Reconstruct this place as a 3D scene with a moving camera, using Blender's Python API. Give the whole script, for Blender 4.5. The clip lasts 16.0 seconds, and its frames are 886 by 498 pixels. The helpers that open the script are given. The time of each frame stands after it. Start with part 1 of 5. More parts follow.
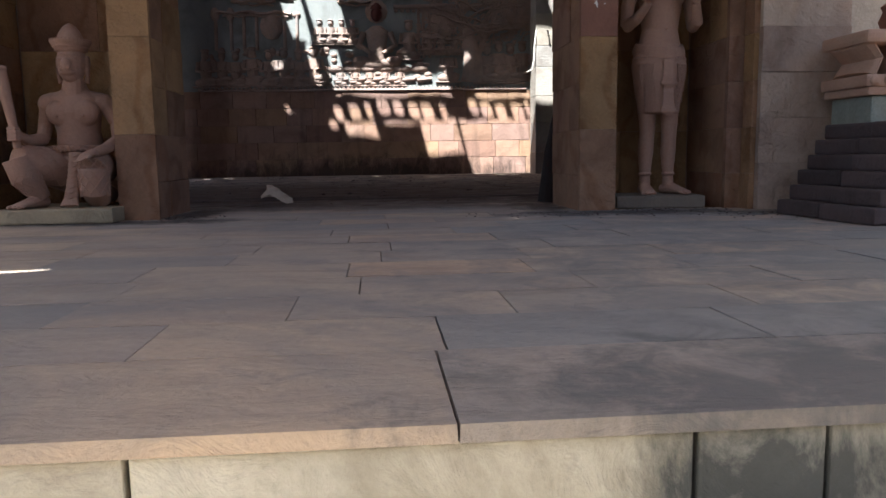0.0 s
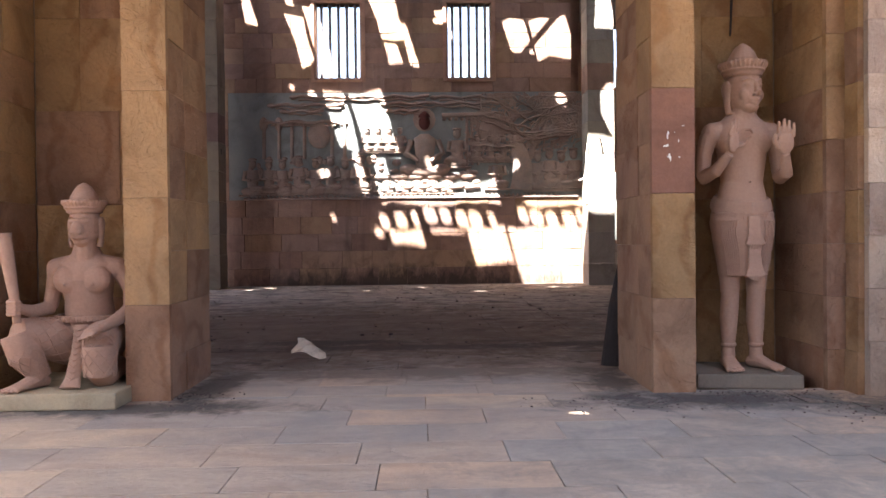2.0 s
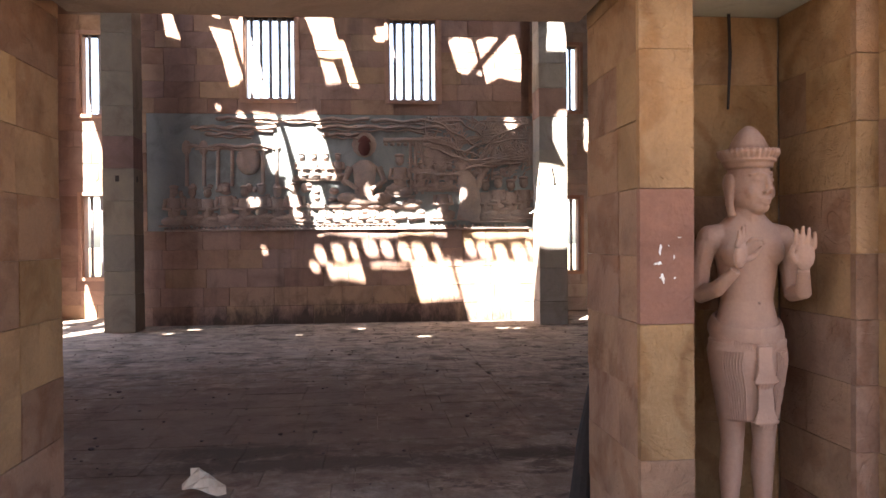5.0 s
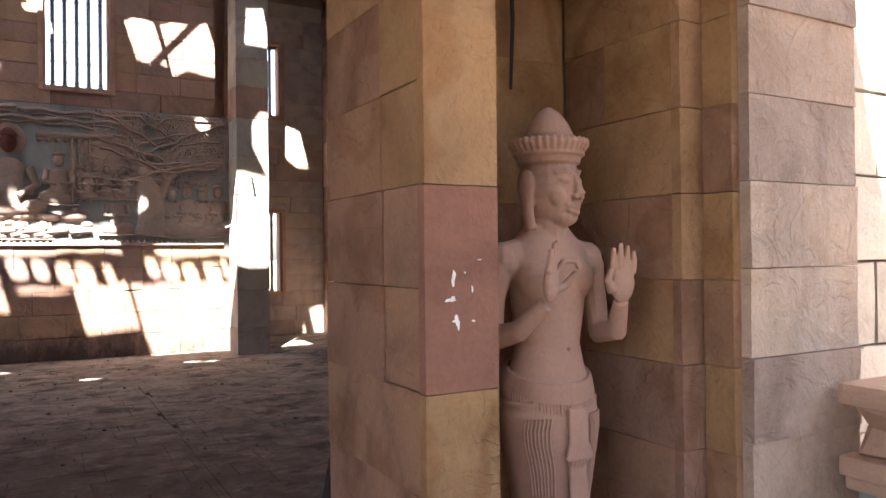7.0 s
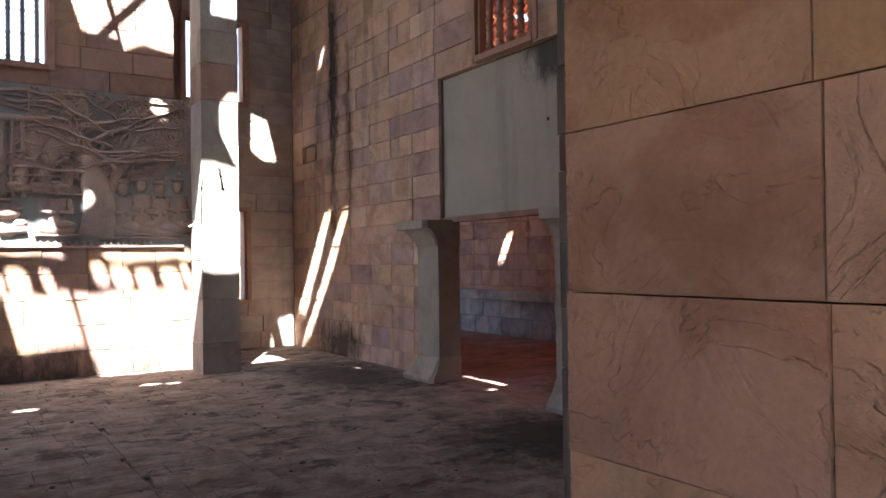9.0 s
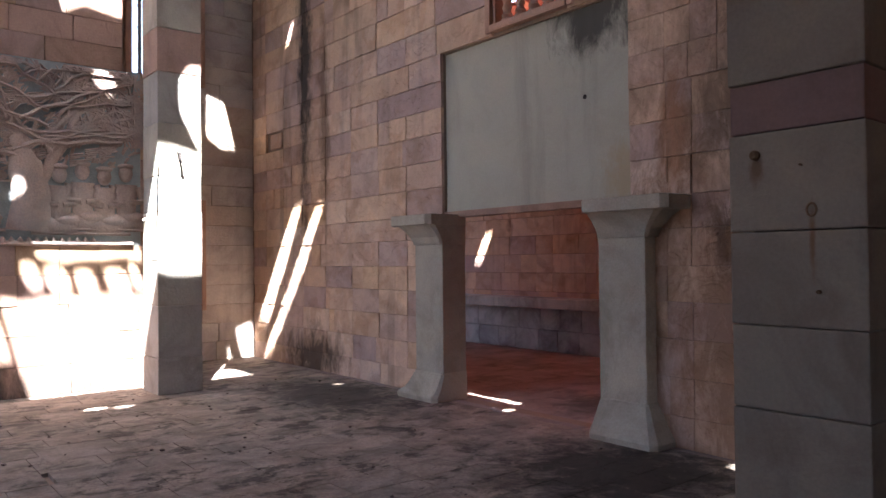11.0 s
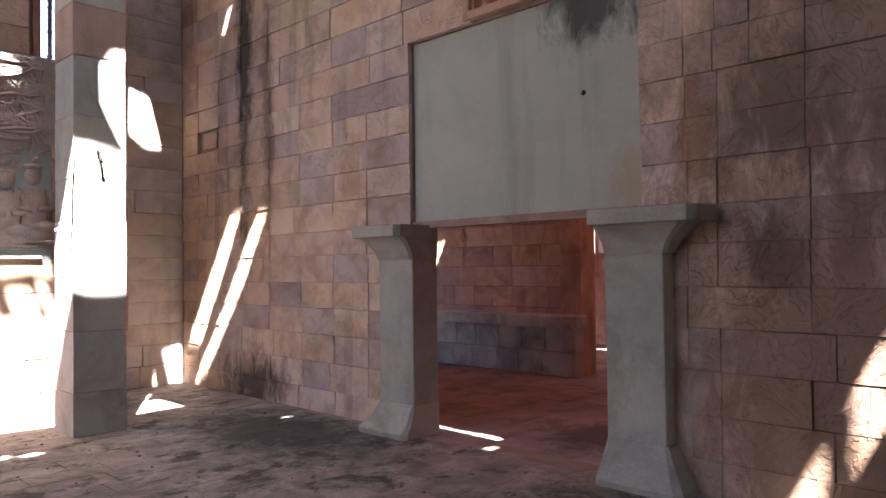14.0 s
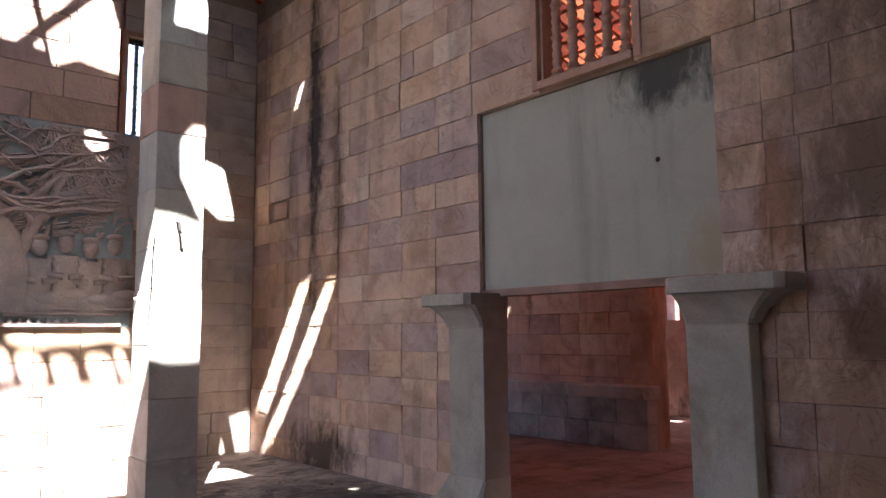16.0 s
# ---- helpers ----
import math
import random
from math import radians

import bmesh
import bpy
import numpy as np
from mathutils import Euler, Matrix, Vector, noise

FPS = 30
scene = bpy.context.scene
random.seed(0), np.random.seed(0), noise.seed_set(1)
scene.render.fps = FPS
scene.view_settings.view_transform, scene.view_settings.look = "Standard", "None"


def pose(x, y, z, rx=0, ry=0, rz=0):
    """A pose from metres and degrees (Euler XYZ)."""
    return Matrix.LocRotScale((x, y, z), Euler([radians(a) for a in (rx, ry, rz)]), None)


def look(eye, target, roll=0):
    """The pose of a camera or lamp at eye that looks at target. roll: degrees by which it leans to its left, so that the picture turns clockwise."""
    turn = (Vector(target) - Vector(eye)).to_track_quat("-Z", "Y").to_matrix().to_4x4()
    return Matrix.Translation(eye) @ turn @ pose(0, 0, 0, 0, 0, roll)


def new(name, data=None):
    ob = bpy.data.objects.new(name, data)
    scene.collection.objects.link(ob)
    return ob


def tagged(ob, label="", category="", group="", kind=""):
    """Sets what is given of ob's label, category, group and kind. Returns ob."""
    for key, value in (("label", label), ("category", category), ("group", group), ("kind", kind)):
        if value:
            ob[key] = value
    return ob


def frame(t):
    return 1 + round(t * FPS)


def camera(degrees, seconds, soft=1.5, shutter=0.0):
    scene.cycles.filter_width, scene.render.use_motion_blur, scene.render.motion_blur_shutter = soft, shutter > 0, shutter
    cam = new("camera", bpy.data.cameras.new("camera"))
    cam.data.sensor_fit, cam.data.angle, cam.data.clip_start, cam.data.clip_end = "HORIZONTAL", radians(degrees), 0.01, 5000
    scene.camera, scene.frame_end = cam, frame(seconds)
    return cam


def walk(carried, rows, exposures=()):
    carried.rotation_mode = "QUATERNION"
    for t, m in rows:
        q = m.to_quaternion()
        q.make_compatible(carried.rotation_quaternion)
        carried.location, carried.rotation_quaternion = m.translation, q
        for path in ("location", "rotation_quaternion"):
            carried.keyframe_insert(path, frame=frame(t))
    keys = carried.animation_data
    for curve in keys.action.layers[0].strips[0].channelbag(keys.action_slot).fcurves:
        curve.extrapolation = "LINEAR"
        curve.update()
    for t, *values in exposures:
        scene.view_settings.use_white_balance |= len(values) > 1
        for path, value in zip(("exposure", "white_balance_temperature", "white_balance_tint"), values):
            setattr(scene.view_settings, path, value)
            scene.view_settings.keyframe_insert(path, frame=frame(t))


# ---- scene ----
cam = camera(61.7, 16.0)
METRES, EYE, TILT, LEAN, TURN = 7.8, 1.5, 0.0, 0.0, -5.1
ROWS = [
    (0.0, 0.0, 0.0, 0.0, -0.1, -7.17, 0.81),
    (0.5, 0.0051, 0.04, 0.0193, 0.37, -6.12, 0.93),
    (1.0, 0.0026, 0.0502, 0.0334, 1.65, -4.22, 0.79),
    (1.5, -0.0015, 0.0589, 0.0532, 2.67, -1.41, 0.72),
    (2.0, -0.0013, 0.0869, 0.0654, 3.57, -0.71, 0.62),
    (2.5, -0.0062, 0.1104, 0.0777, 4.58, -0.69, 0.55),
    (3.0, -0.0112, 0.1273, 0.0967, 5.42, -0.79, 0.57),
    (5.5, 0.0076, 0.2591, 0.1499, -5.49, -0.59, 0.42),
    (6.0, 0.0089, 0.3013, 0.1505, -12.33, -0.38, 0.41),
    (6.5, 0.0077, 0.3454, 0.152, -19.58, 0.0, 0.52),
    (7.0, 0.0152, 0.3906, 0.1494, -23.92, 0.37, 0.6),
    (7.5, 0.0116, 0.4365, 0.1479, -26.28, 0.6, 0.64),
    (8.0, 0.0034, 0.489, 0.15, -28.68, 0.69, 0.68),
    (8.5, -0.0002, 0.5432, 0.147, -28.45, 0.74, 0.81),
    (11.0, -0.0203, 0.783, 0.1431, -34.02, 0.9, 0.59),
    (11.5, -0.0108, 0.8242, 0.1438, -37.46, 0.64, 0.76),
    (12.0, -0.0085, 0.8511, 0.1486, -38.17, 0.7, 0.75),
    (12.5, -0.0088, 0.8787, 0.1514, -38.66, 0.7, 0.72),
    (13.0, -0.0106, 0.8962, 0.154, -39.84, 0.73, 0.75),
    (13.5, -0.005, 0.9078, 0.1555, -40.3, 0.84, 0.79),
    (14.0, 0.0015, 0.9168, 0.156, -40.0, 1.34, 0.74),
    (14.5, 0.0045, 0.9201, 0.1571, -39.72, 2.04, 0.73),
    (15.0, 0.0043, 0.9215, 0.1581, -39.5, 3.21, 0.64),
    (15.5, -0.001, 0.9254, 0.1583, -38.46, 4.91, 0.6),
    (16.0, -0.0072, 0.9306, 0.1592, -35.57, 6.49, 0.61),
]
EXPOSURES = [(0.0, 2.25, 6250, 8), (0.5, 3.1, 6600, 10), (1.0, 3.55, 6800, 12), (1.5, 3.85, 6850, 13), (3.0, 3.9, 6900, 13), (5.5, 4.1, 7000, 13), (6.5, 3.92, 6900, 12), (8.0, 3.92, 6800, 11), (8.5, 3.95, 6550, 10), (11.0, 4.45, 6100, 10), (13.0, 4.6, 6000, 9), (15.0, 4.6, 6000, 9), (16.0, 4.3, 5950, 9)]
walk(cam, [(t, pose(0, 0, EYE, TILT, LEAN, TURN) @ pose(METRES * x, METRES * y, METRES * z, 90 + pitch, roll, yaw)) for t, x, y, z, yaw, pitch, roll in ROWS], EXPOSURES)

# ---- light ----
SUN = Vector((0.55, 1.0, -1.95)).normalized()
world = bpy.data.worlds.new("world")
scene.world = world
world.use_nodes = True
wn = world.node_tree.nodes
sky = wn.new("ShaderNodeTexSky")
sky.sky_type = "NISHITA"
sky.sun_disc = False
sky.sun_elevation = math.asin(-SUN.z)
sky.sun_rotation = math.atan2(-SUN.x, -SUN.y)
sky.air_density, sky.dust_density, sky.ozone_density = 1.0, 2.5, 1.0
world.node_tree.links.new(sky.outputs[0], wn["Background"].inputs[0])
wn["Background"].inputs[1].default_value = 0.055
sun_lamp = bpy.data.lights.new("sun", "SUN")
sun_lamp.energy, sun_lamp.angle, sun_lamp.color = 5.0, radians(0.55), (1.0, 0.95, 0.88)
sun = new("sun", sun_lamp)
sun.matrix_world = look((0, 0, 30), Vector((0, 0, 30)) + SUN)


# ---- materials ----
def ramp(nt, stops, interp="LINEAR"):
    n = nt.nodes.new("ShaderNodeValToRGB")
    n.color_ramp.interpolation = interp
    el = n.color_ramp.elements
    while len(el) < len(stops):
        el.new(0.5)
    while len(el) > len(stops):
        el.remove(el[-1])
    for e, (p, c) in zip(el, stops):
        e.position, e.color = p, (*c, 1)
    return n


def mixc(nt, a, b, fac, mode="MIX"):
    n = nt.nodes.new("ShaderNodeMix")
    n.data_type, n.blend_type = "RGBA", mode
    for sock, v in ((n.inputs[0], fac), (n.inputs[6], a), (n.inputs[7], b)):
        if isinstance(v, (int, float)):
            sock.default_value = v
        elif isinstance(v, tuple):
            sock.default_value = (*v, 1)
        else:
            nt.links.new(v, sock)
    return n.outputs[2]


def noise_tex(nt, coord, scale, detail=5.0, rough=0.6, dist=0.0):
    n = nt.nodes.new("ShaderNodeTexNoise")
    n.inputs["Scale"].default_value, n.inputs["Detail"].default_value = scale, detail
    n.inputs["Roughness"].default_value, n.inputs["Distortion"].default_value = rough, dist
    nt.links.new(coord, n.inputs["Vector"])
    return n.outputs["Fac"]


def mapped(nt, scale=(1, 1, 1), loc=(0, 0, 0)):
    g = nt.nodes.new("ShaderNodeNewGeometry")
    m = nt.nodes.new("ShaderNodeMapping")
    m.inputs["Scale"].default_value, m.inputs["Location"].default_value = scale, loc
    nt.links.new(g.outputs["Position"], m.inputs["Vector"])
    return m.outputs["Vector"]


def stone(name, tones, rough=0.85, grain=0.14, bump=0.5, cloudy=0.7, dirt=(0.05, 0.045, 0.04), dirt_amount=0.0, dirt_scale=1.2,
          bands=(1, 1, 1), crust=0.0, island=False, streak=0.0, vein=0.0, patches=(), cleft=0.0):
    """A worn stone: a tone for each piece, cloudy veins, grain, dark stains and fine relief."""
    mat = bpy.data.materials.new(name)
    mat.use_nodes = True
    nt = mat.node_tree
    bsdf = nt.nodes["Principled BSDF"]
    pos = mapped(nt)
    if island:
        g = nt.nodes.new("ShaderNodeNewGeometry")
        rnd = g.outputs["Random Per Island"]
    else:
        g = nt.nodes.new("ShaderNodeObjectInfo")
        rnd = g.outputs["Random"]
    n = len(tones)
    tone = ramp(nt, [((i + 0.5) / n, c) for i, c in enumerate(tones)])
    nt.links.new(rnd, tone.inputs[0])
    # each piece takes its own part of the cloud pattern
    add = nt.nodes.new("ShaderNodeVectorMath")
    add.operation = "MULTIPLY_ADD"
    comb = nt.nodes.new("ShaderNodeCombineXYZ")
    for i in range(3):
        nt.links.new(rnd, comb.inputs[i])
    nt.links.new(comb.outputs[0], add.inputs[0])
    add.inputs[1].default_value = (37, 53, 71)
    nt.links.new(mapped(nt, bands), add.inputs[2])
    cloud = noise_tex(nt, add.outputs[0], 1.9, 6, 0.6, 0.8)
    cr = ramp(nt, [(0.28, (0.55, 0.5, 0.47)), (0.5, (1, 1, 1)), (0.72, (1.28, 1.24, 1.15))])
    nt.links.new(cloud, cr.inputs[0])
    col = mixc(nt, tone.outputs[0], cr.outputs[0], cloudy, "MULTIPLY")
    if vein:
        vn = nt.nodes.new("ShaderNodeTexWave")
        vn.inputs["Scale"].default_value, vn.inputs["Distortion"].default_value = 1.1, 9.0
        vn.inputs["Detail"].default_value, vn.inputs["Detail Scale"].default_value = 4.0, 1.6
        nt.links.new(add.outputs[0], vn.inputs["Vector"])
        vr = ramp(nt, [(0.0, (0.62, 0.45, 0.3)), (0.25, (1, 1, 1)), (0.8, (1.05, 1.03, 1.0))])
        nt.links.new(vn.outputs["Fac"], vr.inputs[0])
        col = mixc(nt, col, vr.outputs[0], vein, "MULTIPLY")
    fine = noise_tex(nt, pos, 55, 4, 0.7)
    fr = ramp(nt, [(0.3, (1 - grain,) * 3), (0.7, (1 + grain * 0.5,) * 3)])
    nt.links.new(fine, fr.inputs[0])
    col = mixc(nt, col, fr.outputs[0], 0.8, "MULTIPLY")
    if dirt_amount:
        dn = noise_tex(nt, pos, dirt_scale, 8, 0.68, 0.6)
        dr = ramp(nt, [(0.6 - 0.32 * dirt_amount, (0, 0, 0)), (0.8 - 0.2 * dirt_amount, (0.85, 0.85, 0.85))])
        nt.links.new(dn, dr.inputs[0])
        col = mixc(nt, col, dirt, dr.outputs[0])
    if crust:
        kn = noise_tex(nt, mapped(nt, (1.0, 1.35, 1.0)), 2.3, 12, 0.74, 0.25)
        kr = ramp(nt, [(0.53, (0, 0, 0)), (0.6, (crust,) * 3)])
        nt.links.new(kn, kr.inputs[0])
        col = mixc(nt, col, (0.04, 0.034, 0.03), kr.outputs[0])
        kn = noise_tex(nt, pos, 38, 3, 0.5)
        kr = ramp(nt, [(0.71, (0, 0, 0)), (0.74, (crust * 0.6,) * 3)])
        nt.links.new(kn, kr.inputs[0])
        col = mixc(nt, col, (0.4, 0.36, 0.32), kr.outputs[0])
    if streak:
        sn = noise_tex(nt, mapped(nt, (2.2, 2.2, 0.22)), 1.0, 6, 0.6, 0.3)
        sr = ramp(nt, [(0.56, (0, 0, 0)), (0.74, (streak,) * 3)])
        nt.links.new(sn, sr.inputs[0])
        col = mixc(nt, col, (0.035, 0.033, 0.032), sr.outputs[0])
    # ellipses of colour: stains, darker tones, and dimmer light painted on the hall floor
    for cx, cy, cz, rx, ry, rz, colour, amount in patches:
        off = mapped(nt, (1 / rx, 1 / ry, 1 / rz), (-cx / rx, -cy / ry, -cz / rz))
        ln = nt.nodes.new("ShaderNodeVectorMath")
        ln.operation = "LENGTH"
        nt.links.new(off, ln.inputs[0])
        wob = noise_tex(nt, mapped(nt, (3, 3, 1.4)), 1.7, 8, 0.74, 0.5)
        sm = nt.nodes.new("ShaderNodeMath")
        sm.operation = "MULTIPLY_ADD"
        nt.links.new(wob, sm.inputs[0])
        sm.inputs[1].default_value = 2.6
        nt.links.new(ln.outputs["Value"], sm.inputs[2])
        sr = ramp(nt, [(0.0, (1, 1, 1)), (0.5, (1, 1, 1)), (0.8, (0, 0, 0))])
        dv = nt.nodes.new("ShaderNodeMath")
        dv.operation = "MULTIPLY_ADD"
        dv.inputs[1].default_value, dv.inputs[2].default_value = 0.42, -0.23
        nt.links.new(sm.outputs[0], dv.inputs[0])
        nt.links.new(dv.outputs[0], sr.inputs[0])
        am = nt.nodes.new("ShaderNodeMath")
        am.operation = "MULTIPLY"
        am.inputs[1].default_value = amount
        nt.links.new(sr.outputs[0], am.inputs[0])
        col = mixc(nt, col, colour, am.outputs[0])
    nt.links.new(col, bsdf.inputs["Base Color"])
    bsdf.inputs["Roughness"].default_value = rough
    bsdf.inputs["Specular IOR Level"].default_value = 0.25
    mid = noise_tex(nt, add.outputs[0], 6.5, 8, 0.62, 2.2)
    hgt = mixc(nt, mixc(nt, cloud, mid, 0.55), fine, 0.12)
    bp = nt.nodes.new("ShaderNodeBump")
    bp.inputs["Strength"].default_value, bp.inputs["Distance"].default_value = bump, 0.05
    nt.links.new(hgt, bp.inputs["Height"])
    nt.links.new(bp.outputs[0], bsdf.inputs["Normal"])
    if cleft:
        # split faces break in shallow, sharp-edged scales
        big = noise_tex(nt, add.outputs[0], 2.6, 5, 0.5, 1.6)
        step = ramp(nt, [(0.36, (0.0,) * 3), (0.375, (0.3,) * 3), (0.47, (0.34,) * 3), (0.485, (0.62,) * 3), (0.57, (0.68,) * 3), (0.585, (1.0,) * 3)])
        nt.links.new(big, step.inputs[0])
        b2 = nt.nodes.new("ShaderNodeBump")
        b2.inputs["Strength"].default_value, b2.inputs["Distance"].default_value = cleft, 0.02
        nt.links.new(step.outputs[0], b2.inputs["Height"])
        nt.links.new(bp.outputs[0], b2.inputs["Normal"])
        nt.links.new(b2.outputs[0], bsdf.inputs["Normal"])
    return mat


F_Z = 1.12
TAN = stone("tan_sandstone", [(0.27, 0.165, 0.082), (0.33, 0.205, 0.1), (0.235, 0.137, 0.085), (0.28, 0.162, 0.095), (0.35, 0.222, 0.11), (0.24, 0.14, 0.09)], vein=0.45, cloudy=0.8, bump=0.8, cleft=0.6)
BROWN = stone("brown_sandstone", [(0.265, 0.155, 0.1), (0.245, 0.142, 0.1), (0.28, 0.17, 0.105), (0.25, 0.15, 0.105)], vein=0.45, cloudy=0.8, bump=0.7, cleft=0.7)
TANRED = stone("red_sandstone", [(0.21, 0.105, 0.075), (0.23, 0.115, 0.08)], cleft=0.15)
PINK = stone("pink_sandstone", [(0.56, 0.39, 0.31), (0.6, 0.43, 0.33), (0.43, 0.315, 0.295), (0.6, 0.41, 0.28), (0.37, 0.262, 0.25), (0.54, 0.38, 0.3), (0.53, 0.36, 0.26), (0.64, 0.49, 0.4), (0.47, 0.34, 0.31), (0.6, 0.42, 0.31)],
             streak=0.5, vein=0.3, cloudy=0.7, cleft=0.8,
             patches=((5.5, 15.5, 5.6, 9, 0.2, 2.4, (0.03, 0.027, 0.025), 0.9), (5.5, 14.95, 4.6, 9, 0.14, 1.5, (0.12, 0.07, 0.045), 0.7),
                     (5.5, 15.3, 1.3, 9, 0.8, 0.42, (0.04, 0.035, 0.03), 0.85), (5.5, 9.0, 2.75, 9, 0.22, 0.32, (0.03, 0.028, 0.026), 0.9),
                     (5.5, 8.9, 3.7, 9, 0.45, 0.45, (0.1, 0.07, 0.05), 0.8), (5.5, 8.6, 5.2, 9, 0.7, 0.9, (0.06, 0.05, 0.045), 0.8),
                     # last two: broad browner tone over the south end of the wall
                     (5.5, 9.5, 3.6, 9, 0.15, 0.65, (0.3, 0.13, 0.06), 0.8), (5.5, 8.5, 2.0, 9, 1.7, 1.5, (0.2, 0.11, 0.065), 0.7), (5.5, 8.1, 4.3, 9, 1.9, 1.6, (0.2, 0.135, 0.095), 0.7)))
MAUVE = stone("mauve_sandstone", [(0.32, 0.22, 0.19), (0.38, 0.24, 0.18), (0.3, 0.2, 0.18), (0.4, 0.27, 0.18), (0.27, 0.17, 0.14)], streak=0.5, patches=((-0.3, 15.5, 1.1, 3.8, 0.5, 0.42, (0.045, 0.036, 0.033), 0.85),))
# greyer mauve, lightened to carry the bright light of the east bay
BAYSTONE = stone("lit_mauve_stone", [(0.42, 0.37, 0.34), (0.46, 0.4, 0.35), (0.38, 0.33, 0.32), (0.44, 0.36, 0.29)], streak=0.5)
GREYROCK = stone("grey_split_stone", [(0.37, 0.28, 0.22), (0.29, 0.225, 0.19), (0.4, 0.31, 0.24), (0.46, 0.375, 0.3), (0.24, 0.18, 0.155), (0.43, 0.335, 0.27)], bump=0.9, streak=0.35, vein=0.15, cleft=0.55)
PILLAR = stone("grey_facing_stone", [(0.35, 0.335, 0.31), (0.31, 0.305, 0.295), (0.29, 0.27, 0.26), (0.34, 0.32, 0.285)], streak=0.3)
# brown-grey facing stone; the shade on two pillars is put into its tones
DARKPILLAR = stone("shaded_brown_grey_stone", [(0.15, 0.128, 0.108), (0.135, 0.122, 0.108), (0.165, 0.138, 0.112)], streak=0.2, bump=0.2,
                   patches=((3.2, 7.372, 2.673, 9, 0.016, 0.16, (0.1, 0.05, 0.025), 0.85), (3.2, 7.588, 2.969, 9, 0.03, 0.07, (0.08, 0.045, 0.025), 0.85)))
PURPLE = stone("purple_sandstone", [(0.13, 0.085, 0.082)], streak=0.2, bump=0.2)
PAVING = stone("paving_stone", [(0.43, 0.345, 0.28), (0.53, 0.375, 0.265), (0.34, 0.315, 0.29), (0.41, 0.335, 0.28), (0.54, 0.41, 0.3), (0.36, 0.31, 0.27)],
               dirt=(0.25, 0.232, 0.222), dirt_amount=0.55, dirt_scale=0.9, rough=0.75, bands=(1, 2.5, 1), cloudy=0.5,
               # darker along pier feet, doorway and front edge; greyer over the right side
               patches=((2.6, 4.45, F_Z, 0.7, 0.22, 9, (0.05, 0.048, 0.048), 0.85), (1.75, 4.68, F_Z, 0.9, 0.24, 9, (0.05, 0.047, 0.047), 0.88), (1.2, 5.2, F_Z, 0.22, 0.7, 9, (0.055, 0.048, 0.045), 0.85), (-1.24, 5.25, F_Z, 0.2, 0.7, 9, (0.055, 0.048, 0.045), 0.85), (-1.6, 4.7, F_Z, 1.0, 0.2, 9, (0.06, 0.056, 0.054), 0.85), (0.0, 5.75, F_Z, 2.0, 0.4, 9, (0.12, 0.09, 0.075), 0.7), (2.6, 2.4, F_Z, 2.4, 2.1, 9, (0.18, 0.18, 0.18), 0.8), (1.0, 1.1, F_Z, 0.9, 0.35, 9, (0.13, 0.125, 0.12), 0.75)))
HALLTONES = [(0.34, 0.285, 0.25), (0.31, 0.265, 0.238), (0.365, 0.3, 0.258)]
# first entry paints the front hall's dimmer light as brown; the rest are stains
HALL_STAIN_SHADE = ((-0.9, 8.2, F_Z, 4.0, 3.2, 9, (0.125, 0.078, 0.058), 0.75), (4.65, 9.35, F_Z, 1.1, 1.0, 9, (0.03, 0.028, 0.027), 0.92), (4.7, 13.4, F_Z, 0.9, 1.5, 9, (0.04, 0.036, 0.033), 0.85),
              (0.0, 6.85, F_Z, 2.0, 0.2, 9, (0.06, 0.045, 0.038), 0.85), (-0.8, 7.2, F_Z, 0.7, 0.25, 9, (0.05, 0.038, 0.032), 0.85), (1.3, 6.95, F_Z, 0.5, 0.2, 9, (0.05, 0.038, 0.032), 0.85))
HALLFLOOR = stone("dirty_floor_stone", HALLTONES, dirt=(0.1, 0.082, 0.072), dirt_amount=0.6, dirt_scale=2.6, rough=0.9, grain=0.35, crust=0.8, cloudy=0.6, patches=HALL_STAIN_SHADE)
CORE = stone("wall_core", [(0.26, 0.19, 0.15)])
CEMENT = stone("cement_render", [(0.4, 0.385, 0.325)], grain=0.08, bump=0.08, cloudy=0.22, streak=0.3, patches=((5.5, 10.3, 4.85, 9, 0.6, 0.4, (0.035, 0.035, 0.035), 0.85), (5.5, 10.0, 3.35, 9, 0.25, 0.3, (0.35, 0.25, 0.12), 0.5)))
CONCRETE = stone("cast_concrete", [(0.38, 0.345, 0.295), (0.35, 0.325, 0.285)], grain=0.18, bump=0.2, cloudy=0.5, streak=0.25, dirt=(0.16, 0.14, 0.11), dirt_amount=0.3)
STATUE = stone("carved_pink_stone", [(0.345, 0.215, 0.158)], grain=0.12, bump=0.14, cloudy=0.5)
RELIEF = stone("carved_relief_stone", [(0.36, 0.275, 0.245)], grain=0.25, bump=0.6, dirt=(0.2, 0.21, 0.22), dirt_amount=0.4)
RELIEFBACK = stone("relief_ground", [(0.25, 0.28, 0.29)], grain=0.2, bump=0.2, streak=0.4)
ROOFING = stone("roof_boards", [(0.12, 0.08, 0.06), (0.16, 0.1, 0.07)])
WOOD = stone("old_timber", [(0.13, 0.08, 0.05)])
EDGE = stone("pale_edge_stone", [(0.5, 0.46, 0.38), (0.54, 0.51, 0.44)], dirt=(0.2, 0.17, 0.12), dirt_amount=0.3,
             patches=((0.62, 1.0, 1.0, 0.3, 9, 0.12, (0.05, 0.055, 0.055), 0.9),))
EARTH = stone("dry_earth", [(0.15, 0.12, 0.085)], dirt=(0.07, 0.085, 0.035), dirt_amount=0.45)


